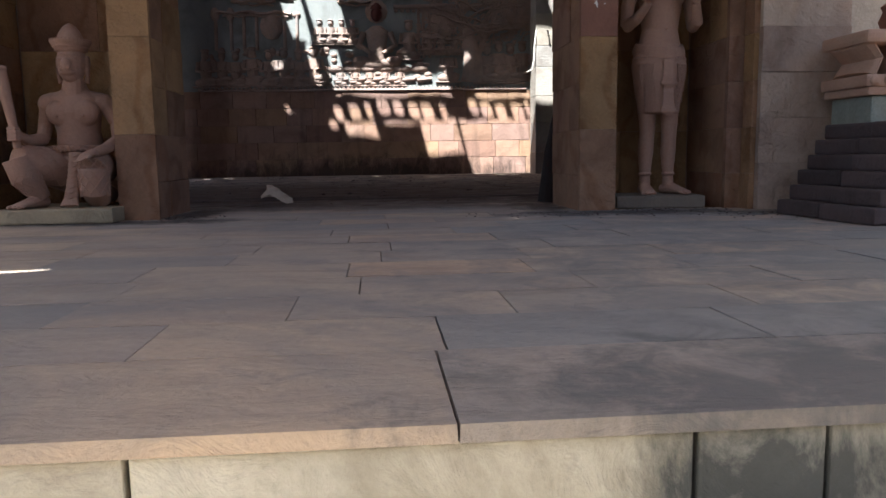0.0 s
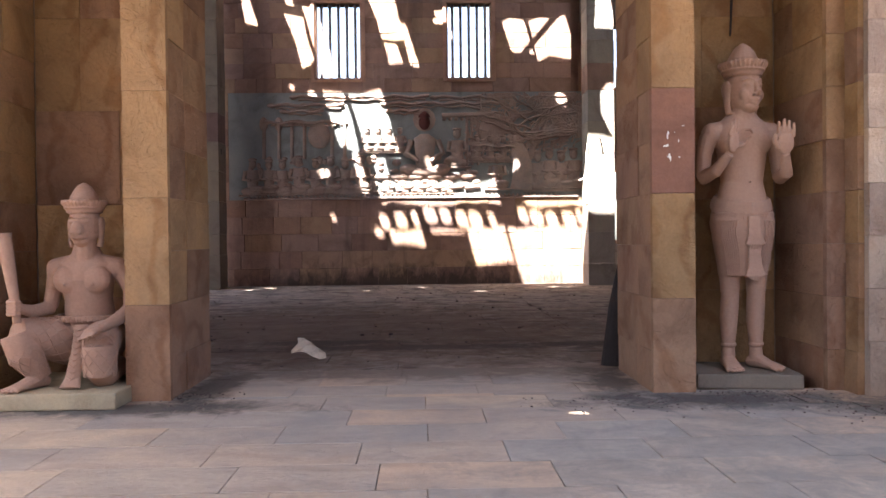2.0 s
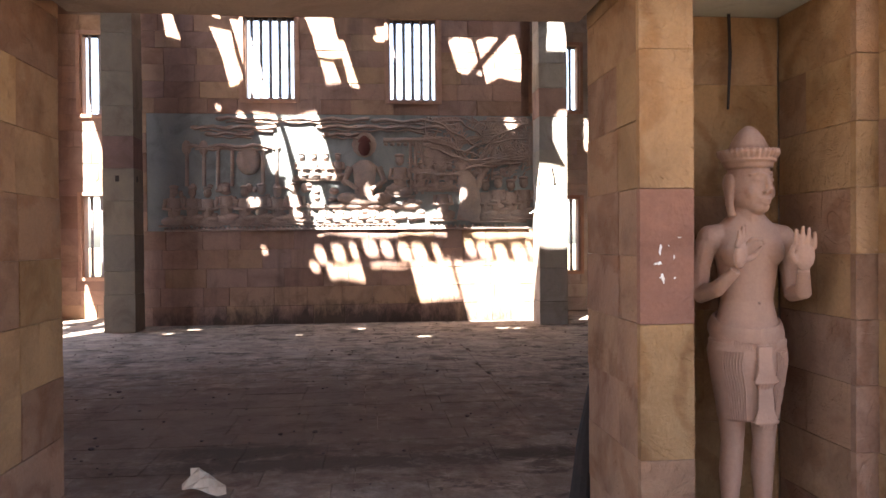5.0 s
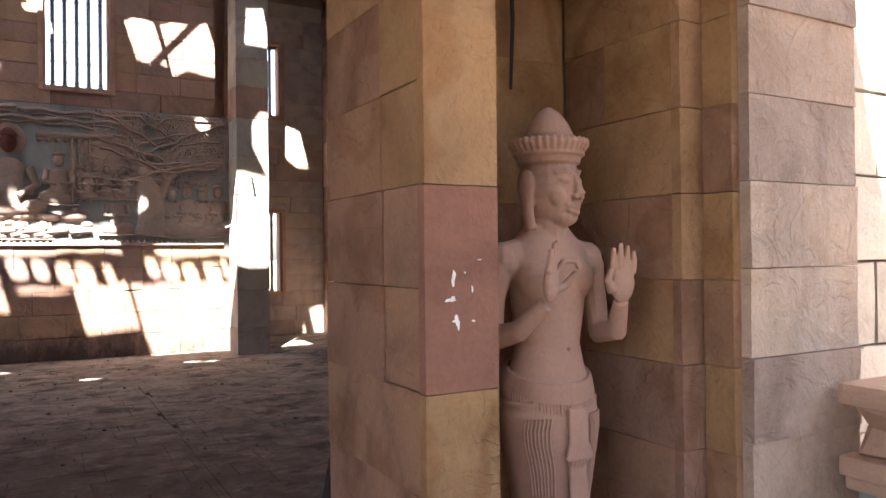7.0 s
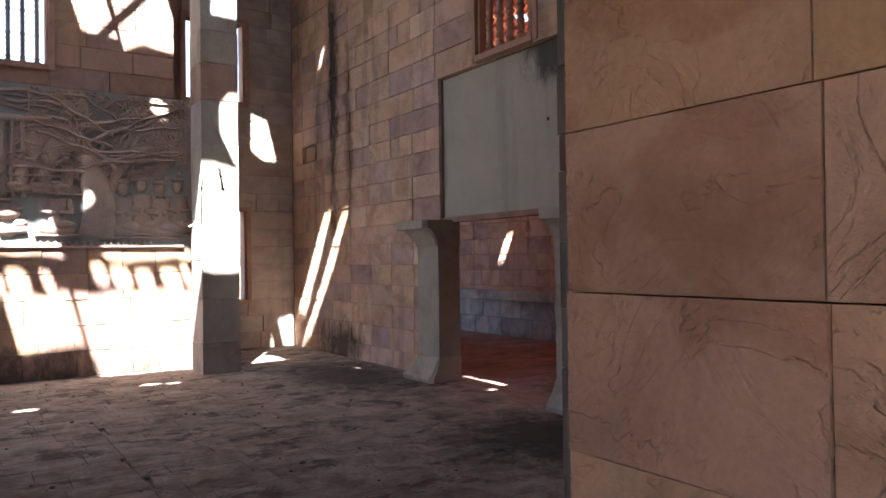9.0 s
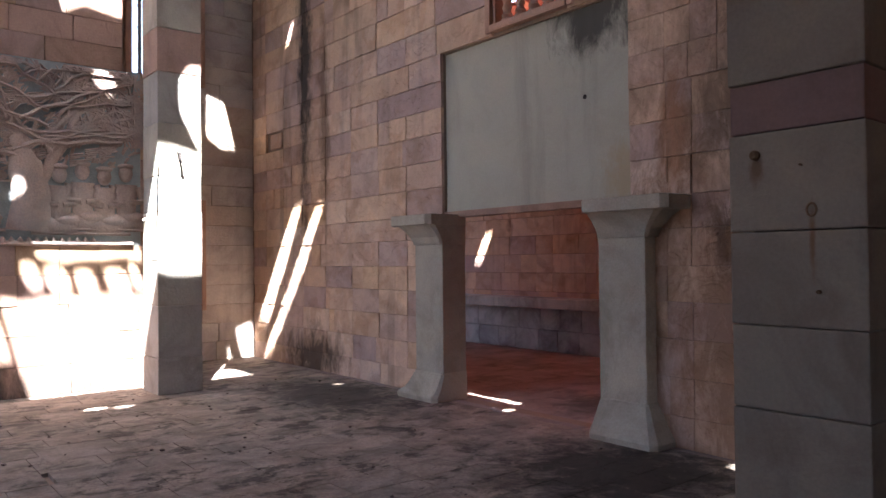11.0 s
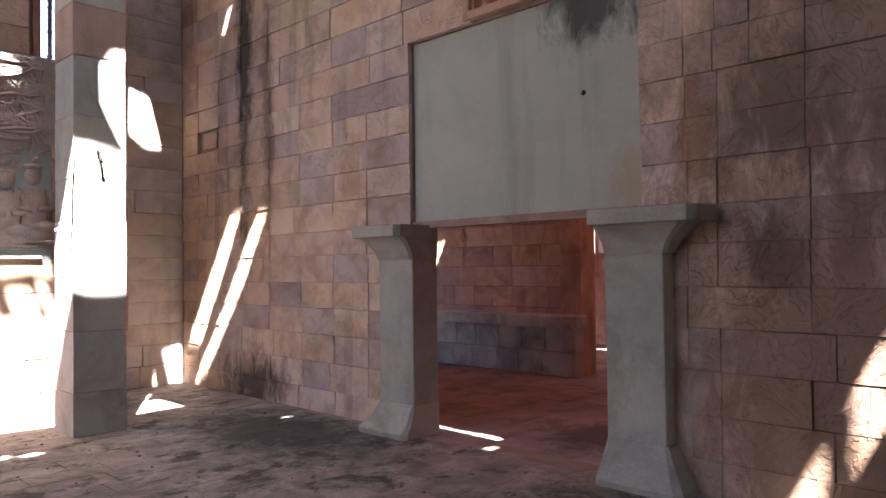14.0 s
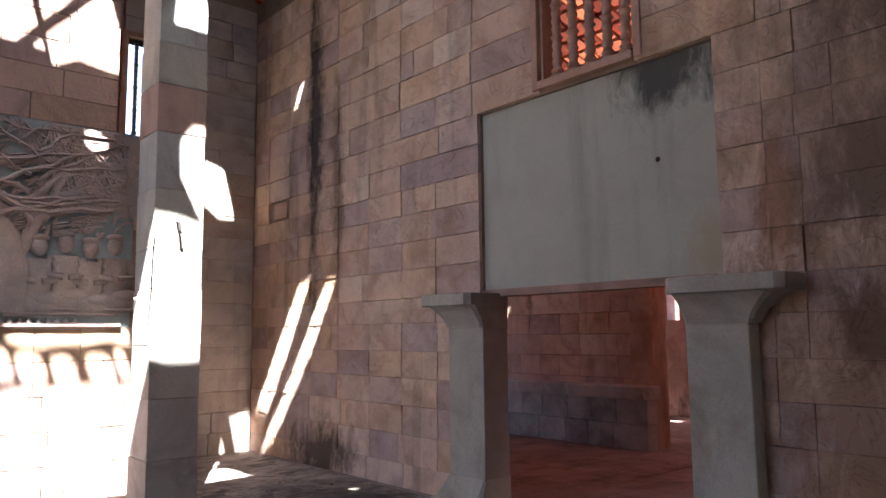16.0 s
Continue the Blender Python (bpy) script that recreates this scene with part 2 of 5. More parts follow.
# ---- building helpers ----
def link(name, bm, material, parent=None, label="", category="", kind="", group=""):
    me = bpy.data.meshes.new(name)
    bm.to_mesh(me)
    bm.free()
    ob = new(name, me)
    for m in (material if isinstance(material, (list, tuple)) else [material]):
        me.materials.append(m)
    if parent is not None:
        ob.parent = parent
    return tagged(ob, label, category, group, kind)


def part(name, bm, material, parent, label=""):
    return link(name, bm, material, parent, label)


def thing(name, at, label, category, group="", kind=""):
    ob = new(name)
    ob.empty_display_size = 0.1
    ob.location = at
    return tagged(ob, label, category, group, kind)


def box(bm, x0, x1, y0, y1, z0, z1, bevel=0.0):
    vs = [bm.verts.new((x, y, z)) for x in (x0, x1) for y in (y0, y1) for z in (z0, z1)]
    fs = [bm.faces.new([vs[i] for i in q]) for q in ((0, 1, 3, 2), (4, 6, 7, 5), (0, 4, 5, 1), (2, 3, 7, 6), (0, 2, 6, 4), (1, 5, 7, 3))]
    if bevel:
        es = list({e for f in fs for e in f.edges})
        bmesh.ops.bevel(bm, geom=es, offset=bevel, segments=2, affect="EDGES", profile=0.6)
    return bm


def boxes(*bs, bevel=0.0):
    bm = bmesh.new()
    for b in bs:
        box(bm, *b, bevel=bevel)
    return bm


def tube(bm, pts, radii, n=12, cap=True, flat=None):
    """A loft of ellipses along pts; radii are numbers or (side, other) pairs."""
    rings = []
    pts = [Vector(p) for p in pts]
    side = None
    for i, p in enumerate(pts):
        d = (pts[min(i + 1, len(pts) - 1)] - pts[max(i - 1, 0)]).normalized()
        if side is None:
            side = Vector((1, 0, 0)) if abs(d.x) < 0.8 else Vector((0, 0, 1))
        side = (side - d * side.dot(d)).normalized()
        up = d.cross(side)
        r = radii[i]
        ra, rb = r if isinstance(r, tuple) else (r, r)
        rings.append([bm.verts.new(p + side * (ra * math.cos(a)) + up * (rb * math.sin(a))) for a in (2 * math.pi * k / n for k in range(n))])
    for a, b in zip(rings, rings[1:]):
        for k in range(n):
            bm.faces.new((a[k], a[(k + 1) % n], b[(k + 1) % n], b[k]))
    if cap:
        bm.faces.new(rings[0][::-1])
        bm.faces.new(rings[-1])
    return bm


def ball(bm, c, r, seg=12, rot=None):
    m = Matrix.Translation(c) @ (rot or Matrix()) @ Matrix.Diagonal((*r, 1))
    bmesh.ops.create_uvsphere(bm, u_segments=seg, v_segments=max(6, seg * 2 // 3), radius=1.0, matrix=m)


def lathe(profile, n=14):
    bm = bmesh.new()
    tube(bm, [(0, 0, z) for r, z in profile], [r for r, z in profile], n)
    return bm


def smooth(ob, angle=40):
    me = ob.data
    for p in me.polygons:
        p.use_smooth = True
    me.set_sharp_from_angle(angle=radians(angle))
    return ob


F = 1.12          # floor level of porch and hall
TOP = 9.0         # wall head under the roof


def unit_block(seed, roughness):
    """A block 1 x 1 in face, 1 deep towards -y, with chipped edges and a split, uneven front."""
    rnd = random.Random(seed)
    bm = bmesh.new()
    nu, nv = 4, 3
    us = [0.0, 0.3 + rnd.uniform(-0.1, 0.1), 0.68 + rnd.uniform(-0.1, 0.1), 1.0]
    vs = [0.0, 0.5 + rnd.uniform(-0.15, 0.15), 1.0]
    g = [[bm.verts.new((u + (0.03 if i == 0 else -0.03 if i == 3 else 0) * (5 * roughness ** 2 if roughness > 0.15 else 0.02) * rnd.random(), -1 + (0.25 if i in (0, 3) or j in (0, 2) else 0) * roughness + rnd.uniform(-0.5, 0.5) * roughness,
                        v + (0.3 if j == 0 else -0.3 if j == 2 else 0) * (roughness ** 2 if roughness > 0.15 else 0.003) * rnd.random())) for j, v in enumerate(vs)] for i, u in enumerate(us)]
    back = [[bm.verts.new((u, 0, v)) for v in (0, 1)] for u in (0, 1)]
    for i in range(nu - 1):
        for j in range(nv - 1):
            bm.faces.new((g[i][j], g[i + 1][j], g[i + 1][j + 1], g[i][j + 1]))
    bm.faces.new([back[0][0], *[g[i][0] for i in range(nu)][::1], back[1][0]][::-1])
    bm.faces.new([back[0][1], *[g[i][2] for i in range(nu)], back[1][1]])
    bm.faces.new([back[0][0], *[g[0][j] for j in range(nv)], back[0][1]])
    bm.faces.new([back[1][0], *[g[3][j] for j in range(nv)], back[1][1]][::-1])
    bmesh.ops.recalc_face_normals(bm, faces=bm.faces)
    me = bpy.data.meshes.new("block")
    bm.to_mesh(me)
    bm.free()
    return me


BLOCKS = {}


def block_mesh(material, roughness, k):
    key = (material.name, roughness, k)
    if key not in BLOCKS:
        BLOCKS[key] = unit_block(hash((k, int(roughness * 100))) % 9999, roughness)
        BLOCKS[key].materials.append(material)
    return BLOCKS[key]


def rows_between(z0, z1, height, cuts):
    edges = sorted({z0, z1, *[c for c in cuts if z0 < c < z1]})
    out = []
    for a, b in zip(edges, edges[1:]):
        n = max(1, round((b - a) / height))
        cuts_here = [a + (b - a) * i / n for i in range(n)] + [b]
        out += list(zip(cuts_here, cuts_here[1:]))
    return out


def cladding(parent, origin, turn, length, z0, z1, height, width, material, holes=(), depth=0.04, roughness=0.3, seed=1, joint=0.004, special=(), wild=0.35, name="block", jitter=0.0, stack=None, levels=None, joints=None):
    """Blocks over a wall face: u runs along the face from origin, turned by turn degrees; the front faces local -y."""
    rnd = random.Random(seed)
    base = pose(origin[0], origin[1], 0, 0, 0, turn)
    made = []
    courses = list(zip(levels, levels[1:])) if levels else rows_between(z0, z1, height, [z for h in holes for z in h[2:]])
    fixed = {z0, z1, *[z for h in holes for z in h[2:]], *(levels or ())}
    lift = {e: e if e in fixed else e + height * jitter * rnd.uniform(-1, 1) for e in sorted({e for c in courses for e in c})}
    uprights, u = [], 0.0
    while stack and u < length:
        u += (stack[1] if u > stack[0] else width) * (1 + wild * rnd.uniform(-1, 1))
        uprights.append(u)
    for za, zb in [(lift[a], lift[b]) for a, b in courses]:
        spans = [(0.0, length)]
        for u0, u1, h0, h1 in holes:
            if h0 < (za + zb) / 2 < h1:
                spans = [s for a, b in spans for s in ((a, min(b, u0)), (max(a, u1), b)) if s[1] - s[0] > 0.02]
        for a, b in spans:
            u = a
            if joints:
                cuts = [c + (rnd.uniform(-0.3, 0.3) * width if rnd.random() < 0.16 else rnd.uniform(-0.012, 0.012)) for c in joints if rnd.random() > 0.1]
                cuts += [c + width * rnd.uniform(0.4, 0.6) for c in joints if rnd.random() < 0.12]
                cuts = [a] + [c for c in sorted(cuts) if a + 0.1 < c < b - 0.1] + [b]
                made += [(c0, c1 - c0, za, zb) for c0, c1 in zip(cuts, cuts[1:]) if c1 - c0 > 0.03]
                continue
            if stack:
                # joints stand over one another, here and there shifted or left out
                cuts = [c + (rnd.uniform(-0.4, 0.4) * width if rnd.random() < 0.22 else rnd.uniform(-0.012, 0.012)) for c in uprights if rnd.random() > 0.14]
                cuts = [a] + [c for c in sorted(cuts) if a + 0.1 < c < b - 0.1] + [b]
                made += [(c0, c1 - c0, za, zb) for c0, c1 in zip(cuts, cuts[1:]) if c1 - c0 > 0.03]
                continue
            while u < b - 1e-6:
                w = width * (1 + wild * rnd.uniform(-1, 1))
                if u == a:
                    w *= rnd.choice((0.55, 0.8, 1.0))
                if b - (u + w) < width * 0.4:
                    w = b - u
                made.append((u, w, za, zb))
                u += w
    for i, (u, w, za, zb) in enumerate(made):
        mat = material
        for (s0, s1, t0, t1, m2) in special:
            if s0 < u + w / 2 < s1 and t0 < (za + zb) / 2 < t1:
                mat = m2
        ob = new(name, block_mesh(mat, roughness, rnd.randrange(6)))
        d = depth * (1 + rnd.uniform(-0.12, 0.12))
        jt = joint if roughness > 0.15 else 0.003
        ob.matrix_basis = base @ Matrix.Translation((u + jt / 2, 0.004, za + jt / 2)) @ Matrix.Diagonal((w - jt, d, zb - za - jt, 1))
        ob.parent = parent
    return made


def struct(name, bm, material, label, category):
    return link(name, bm, material, None, label, category, "structure")


# ---- structure ----
ground = struct("ground", boxes((-400, 400, -400, 400, -0.3, 0.0)), EARTH, "dry bare brown earth round the building", "ground")

# unseen wall, added to keep low sky light off the porch
sky_block = struct("wall_court", boxes((-16, 16, -9.3, -9, 0.0, 6.5), (-16.3, -16, -11.3, 24, 0.0, 4.0), (16, 16.3, -11.3, 24, 0.0, 4.0)), MAUVE, "unseen plain stone wall added to block low sky light", "wall")

# porch platform and its steep stair
bm = boxes((-9, 9, 1.06, 5.0, 0.0, F - 0.05), (-1.45, 1.45, 5.0, 5.8, 0.0, F - 0.05))
porch_base = struct("floor_base", bm, CORE, "stone base of the raised porch", "floor")
porch_floor = thing("floor", (0, 0, 0), "worn pinkish paving slabs with grey dirt", "floor", kind="structure")
stair = thing("stairs", (0, 0, 0), "steep pale stone steps up to the porch", "stairs", kind="structure")
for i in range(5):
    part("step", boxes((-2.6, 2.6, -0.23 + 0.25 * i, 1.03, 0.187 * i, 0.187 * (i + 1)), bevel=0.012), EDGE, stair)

# hall floor under its tiles
hall_base = struct("floor_hall", boxes((-6.3, 6.0, 5.8, 17.45, 0.0, F - 0.03), (6.0, 14.0, 7.0, 19.0, 0.0, F - 0.03)), CORE, "bed under the hall floor tiles", "floor")

# portal wall: two piers, two niches, two outer piers
OPEN_TOP = 3.82
PIER_Y0, PIER_Y1, NICHE_Y = 4.88, 5.72, 5.52


def portal_side(name, xs, label):
    """xs: pier inner edge, pier outer edge, niche outer edge, pilaster edge, outer wall end (all at one side)."""
    a, b, c, d, e = xs
    def bx(x0, x1, *r):
        return (min(x0, x1), max(x0, x1), *r)
    s = 1 if b > a else -1
    k = 0.04 * s
    root = thing(name, (0, 0, 0), label, "wall", kind="structure")
    core = boxes(bx(a + k, b - k, PIER_Y0 + 0.04, PIER_Y1 - 0.04, 0.5, TOP), bx(b - k, c + k, NICHE_Y + 0.04, PIER_Y1 - 0.04, 0.5, TOP),
                 bx(c + k, d, PIER_Y0 + 0.04, PIER_Y1 - 0.04, 0.5, TOP), bx(d, e - k, PIER_Y0 - 0.13, PIER_Y1 - 0.04, 0.5, TOP),
                 bx(b - k, c + k, PIER_Y0 + 0.04, NICHE_Y + 0.04, OPEN_TOP + 0.04, TOP))
    part("wall_core", core, CORE, root)
    part("niche_ceiling", boxes(bx(b, c, PIER_Y0 + 0.01, NICHE_Y, OPEN_TOP, OPEN_TOP + 0.04)), CEMENT, root, "pale cement niche soffit")
    return root


def clad_x(root, x0, x1, y, face, z0, z1, h, w, mat, **kw):
    """A face of constant y; face -1 looks to -y, +1 to +y."""
    if face < 0:
        cladding(root, (min(x0, x1), y), 0, abs(x1 - x0), z0, z1, h, w, mat, **kw)
    else:
        cladding(root, (max(x0, x1), y), 180, abs(x1 - x0), z0, z1, h, w, mat, **kw)


def clad_y(root, y0, y1, x, face, z0, z1, h, w, mat, **kw):
    """A face of constant x; face -1 looks to -x, +1 to +x."""
    if face < 0:
        cladding(root, (x, max(y0, y1)), -90, abs(y1 - y0), z0, z1, h, w, mat, **kw)
    else:
        cladding(root, (x, min(y0, y1)), 90, abs(y1 - y0), z0, z1, h, w, mat, **kw)


for side, xs in (("wall_portal_east", (1.36, 1.61, 2.37, 2.51, 3.11)), ("wall_portal_west", (-1.38, -1.63, -2.43, -2.57, -3.2))):
    s = 1 if xs[0] > 0 else -1
    root = portal_side(side, xs, "tan sandstone portal pier and niche wall of large blocks")
    a, b, c, d, e = xs
    k = 0.04 * s
    H, ZT, F0 = 0.62, 5.36, 1.02
    BIG = [F0, 1.66, 2.263, 2.864, 3.477, 4.09, 4.7, ZT]
    HALF = [F0, 1.355, 1.66, 1.965, 2.265, 2.565, 2.868, 3.17, 3.475, 3.78, 4.09, 4.4, 4.7, 5.0, ZT]
    NICHE = [z for z in HALF if z < OPEN_TOP - 0.1] + [OPEN_TOP]
    ROCK = [F, 1.42, 1.715, 2.01, 2.3, 2.605, 2.903, 3.2, 3.5, 3.8, 4.1, 4.4, 4.7, 5.0, ZT]
    special = ((0, 2, 2.3, 2.8, TANRED), (0, 2, 1.0, 1.6, BROWN)) if s > 0 else ()
    lower = ((0, 2, 1.0, 2.8, BROWN),) if s > 0 else ((0, 2, 1.0, 1.6, BROWN),)
    clad_x(root, a, b, PIER_Y0 + 0.04, -1, F0, ZT, H, 0.9, TAN, special=special, seed=3, roughness=0.12, depth=0.04, levels=BIG)
    clad_y(root, PIER_Y0 + 0.04, PIER_Y1 - 0.04, a + k, -s, F0, ZT, H, 0.42, TAN, seed=4, roughness=0.12, levels=HALF, special=lower, joints=[0.5] if s > 0 else [0.3])
    clad_x(root, a + k, xs[4], PIER_Y1 - 0.04, 1, F0, ZT, 0.5, 0.6, MAUVE, seed=5, roughness=0.2)
    clad_y(root, PIER_Y0 + 0.04, NICHE_Y, b - k, s, F0, OPEN_TOP, H, 0.64, TAN, seed=6, roughness=0.12, levels=NICHE)
    clad_x(root, b, c, NICHE_Y + 0.04, -1, F0, OPEN_TOP, H, 0.5, TAN, seed=7, roughness=0.12, levels=[F0, 1.66, 2.26, 2.864, 3.46, OPEN_TOP])
    clad_y(root, PIER_Y0 + 0.04, NICHE_Y, c + k, -s, F0, OPEN_TOP, H, 0.64, TAN, seed=8, roughness=0.14, depth=0.04, levels=NICHE, special=((0, 2, 1.0, 2.25, BROWN), (0, 2, 2.6, 2.8, BROWN)) if s > 0 else ())
    clad_x(root, c, d, PIER_Y0 + 0.04, -1, F0, ZT, H, 0.6, TAN, seed=9, roughness=0.12, levels=HALF, special=((0, 2, 1.0, 2.2, BROWN),))
    clad_x(root, b, c, PIER_Y0 + 0.04, -1, OPEN_TOP, ZT, H, 0.6, TAN, seed=19, roughness=0.12)
    clad_y(root, PIER_Y0 - 0.13, PIER_Y0 + 0.0, d, -s, F0, ZT, H, 0.6, TAN, seed=10, roughness=0.12, levels=HALF)
    clad_x(root, d, e, PIER_Y0 - 0.13, -1, F, ZT, 0.3, 0.9, GREYROCK, seed=11, roughness=0.15, depth=0.05, levels=ROCK)
    clad_y(root, PIER_Y0 - 0.13, PIER_Y0 + 0.1, e - k, s, F, ZT, 0.3, 0.9, GREYROCK, seed=12, roughness=0.15, levels=ROCK)

lintel = struct("wall_lintel", boxes((-1.34, 1.32, PIER_Y0 + 0.04, PIER_Y1 - 0.04, OPEN_TOP, TOP)), CORE, "stone wall over the portal", "wall")

def wall_with_holes(x0, x1, y0, y1, z0, z1, holes):
    """A wall of boxes that leaves the openings free."""
    out = []
    xs = sorted({x0, x1, *[v for h in holes for v in h[:2]]})
    for a, b in zip(xs, xs[1:]):
        z = z0
        for h in sorted((h for h in holes if h[0] < (a + b) / 2 < h[1]), key=lambda h: h[2]):
            out.append((a, b, y0, y1, z, h[2]))
            z = h[3]
        out.append((a, b, y0, y1, z, z1))
    return boxes(*out)


# front wall beyond the outer piers
CLERESTORY = (3.24, 4.2, 7.0, 8.0)
for nm, x0, x1 in (("wall_front_east", 3.11, 5.98), ("wall_front_west", -6.2, -3.2)):
    root = thing(nm, (0, 0, 0), "pale yellow stone block wall", "wall", kind="structure")
    part("wall_core", boxes((x0, x1, 5.0, PIER_Y1 - 0.04, 0.5, 6.3)), CORE, root)
    part("upper_wall", wall_with_holes(x0, x1, 5.42, PIER_Y1 - 0.04, 6.3, TOP, [CLERESTORY] if x0 > 0 else []), CORE, root)
    cladding(root, (x0 if x0 > 0 else x0, 5.0), 0, x1 - x0, F, 5.6, 0.36, 0.6, EDGE, seed=14, roughness=0.3)
    clad_x(root, x0, x1, PIER_Y1 - 0.04, 1, F, 6.2, 0.3, 0.55, MAUVE, seed=15)

# back wall, with a projecting middle
BACK, BAY = 15.55, 17.2
WINS = ((-2.07, -1.14, 5.25, 6.75), (0.56, 1.47, 5.25, 6.75))
BAYWINS = ((3.64, 4.66, 5.38, 6.75), (3.7, 4.66, 1.97, 3.5))
BAYWINS_W = ((-5.54, -4.67, 5.21, 6.81), (-5.54, -4.67, 1.95, 3.58))
XW, XE = -6.0, 5.52


CW, CE = -4.0, 3.6
UPPER_END, LEDGE = 3.06, 4.97
wall_north = thing("wall_north", (0, 0, 0), "dark pinkish sandstone block wall with a carved relief", "wall", kind="structure")
part("wall_core", wall_with_holes(CW, UPPER_END, BACK + 0.04, BACK + 0.3, 0.5, TOP, WINS), CORE, wall_north)
part("wall_core", boxes((UPPER_END, CE, BACK + 0.04, BACK + 0.3, 0.5, LEDGE)), CORE, wall_north)
REL = (-3.80, 3.27, 2.84, 4.97)
cladding(wall_north, (CW, BACK + 0.04), 0, CE - CW, F, 7.6, 0.33, 0.62, MAUVE, seed=21, roughness=0.25,
         holes=[(h[0] - CW, h[1] - CW, h[2], h[3]) for h in (*WINS, REL, (UPPER_END, CE, LEDGE, 7.6))])
wall_bay_e = thing("wall_north_east", (0, 0, 0), "mauve and tan stone block wall of the side bay", "wall", kind="structure")
part("wall_core", wall_with_holes(CE, XE + 0.5, BAY + 0.04, BAY + 0.3, 0.5, TOP, BAYWINS), CORE, wall_bay_e)
part("return_wall", boxes((CE - 0.3, CE, BACK + 0.3, BAY + 0.04, 0.5, LEDGE), (UPPER_END - 0.3, UPPER_END, BACK + 0.3, BAY + 0.04, LEDGE, TOP)), MAUVE, wall_bay_e)
part("wall_core", boxes((UPPER_END, CE, BAY + 0.04, BAY + 0.3, LEDGE - 0.2, TOP)), MAUVE, wall_bay_e)
cladding(wall_bay_e, (CE, BAY + 0.04), 0, XE - CE, F, 7.6, 0.3, 0.9, BAYSTONE, seed=22, roughness=0.25, holes=[(h[0] - CE, h[1] - CE, h[2], h[3]) for h in BAYWINS])
wall_bay_w = thing("wall_north_west", (0, 0, 0), "dark mauve stone block wall of the side bay", "wall", kind="structure")
part("wall_core", wall_with_holes(XW - 0.3, CW, BAY + 0.04, BAY + 0.3, 0.5, TOP, BAYWINS_W), CORE, wall_bay_w)
part("return_wall", boxes((CW, CW + 0.3, BACK + 0.3, BAY + 0.04, 0.5, TOP)), MAUVE, wall_bay_w)
cladding(wall_bay_w, (XW, BAY + 0.04), 0, CW - XW, F, 7.2, 0.33, 0.8, MAUVE, seed=23, roughness=0.25, holes=[(h[0] - XW, h[1] - XW, h[2], h[3]) for h in BAYWINS_W])

# east wall of the hall, with the opening, the cement panel and a window
EW = (10.1, 12.33, F, 3.12)
PANEL = (9.92, 12.42, 3.12, 4.89)
EWIN = (10.58, 11.6, 5.0, 6.5)
wall_east = thing("wall_east", (0, 0, 0), "pink and tan sandstone block wall with dark water stains", "wall", kind="structure")


def swap(h):
    return (-h[1], -h[0], h[2], h[3])


bm = wall_with_holes(-17.5, -5.0, XE + 0.04, XE + 0.18, 0.5, TOP, [swap(h) for h in (EW, PANEL, EWIN)])
bmesh.ops.rotate(bm, verts=bm.verts, matrix=Matrix.Rotation(radians(-90), 3, "Z"))
core_e = part("wall_core", bm, CORE, wall_east)
Y1 = BAY
LOOSE = (16.16, 16.74, 4.31, 4.6)
COURSES = [F, 1.37, 1.675, 1.98, 2.27, 2.555, 2.855, 3.12, 3.43, 3.73, 4.03, 4.31, 4.6, 4.9, 5.23, 5.56, 5.86, 6.17, 6.48, 6.8, 7.1, 7.4]
UPRIGHTS = [16.74, 16.16, 15.58, 14.94, 14.28, 13.66, 13.08, 12.5, 9.57, 9.34, 8.76, 8.1, 7.5, 6.9, 6.3]
cladding(wall_east, (XE + 0.04, Y1), -90, Y1 - PIER_Y1, F, 7.4, 0.292, 0.5, PINK, seed=34, roughness=0.2, joint=0.003, depth=0.045,
         levels=COURSES, joints=[Y1 - y for y in UPRIGHTS], holes=[(Y1 - h[1], Y1 - h[0], h[2], h[3]) for h in (EW, PANEL, EWIN, LOOSE)])
part("loose_block", boxes((XE + 0.012, XE + 0.04, 16.24, 16.62, 4.34, 4.57), bevel=0.02), PINK, wall_east, "loose plug in a hole of the wall")
part("cement_panel", boxes((XE + 0.075, XE + 0.17, PANEL[0], PANEL[1], PANEL[2] - 0.03, PANEL[3])), CEMENT, wall_east, "smooth grey cement panel with a bolt hole")
part("soffit", boxes((XE + 0.04, XE + 0.183, EW[0] - 0.1, EW[1] + 0.1, EW[3] - 0.035, EW[3] + 0.03)), MAUVE, wall_east)

# unseen west wall: piers, low sill and clerestory, opened to light the east wall
openings = [(-16.3 + 1.75 * i, -16.3 + 1.75 * i + 1.35, z0, z1) for i in range(3) for z0, z1 in ((1.4, 4.8), (5.1, 8.7))]
bm = wall_with_holes(-BAY - 0.3, -PIER_Y1, XW - 0.3, XW, 0.5, TOP, openings)
bmesh.ops.rotate(bm, verts=bm.verts, matrix=Matrix.Rotation(radians(-90), 3, "Z"))
struct("wall_west", bm, MAUVE, "unseen mauve stone wall, its bays opened to let sky light in", "wall")

# side room
wall_room_east = thing("wall_room_east", (0, 0, 0), "reddish stone block wall of the side room", "wall", kind="structure")
part("wall_core", boxes((9.64, 10.0, 13.5, 19.0, 0.5, 4.6)), CORE, wall_room_east)
cladding(wall_room_east, (9.64, 18.5), -90, 5.0, F, 4.3, 0.33, 0.55, PINK, seed=41)
part("pier", boxes((9.55, 9.92, 13.22, 13.58, 0.5, 4.6), bevel=0.01), PINK, wall_room_east)
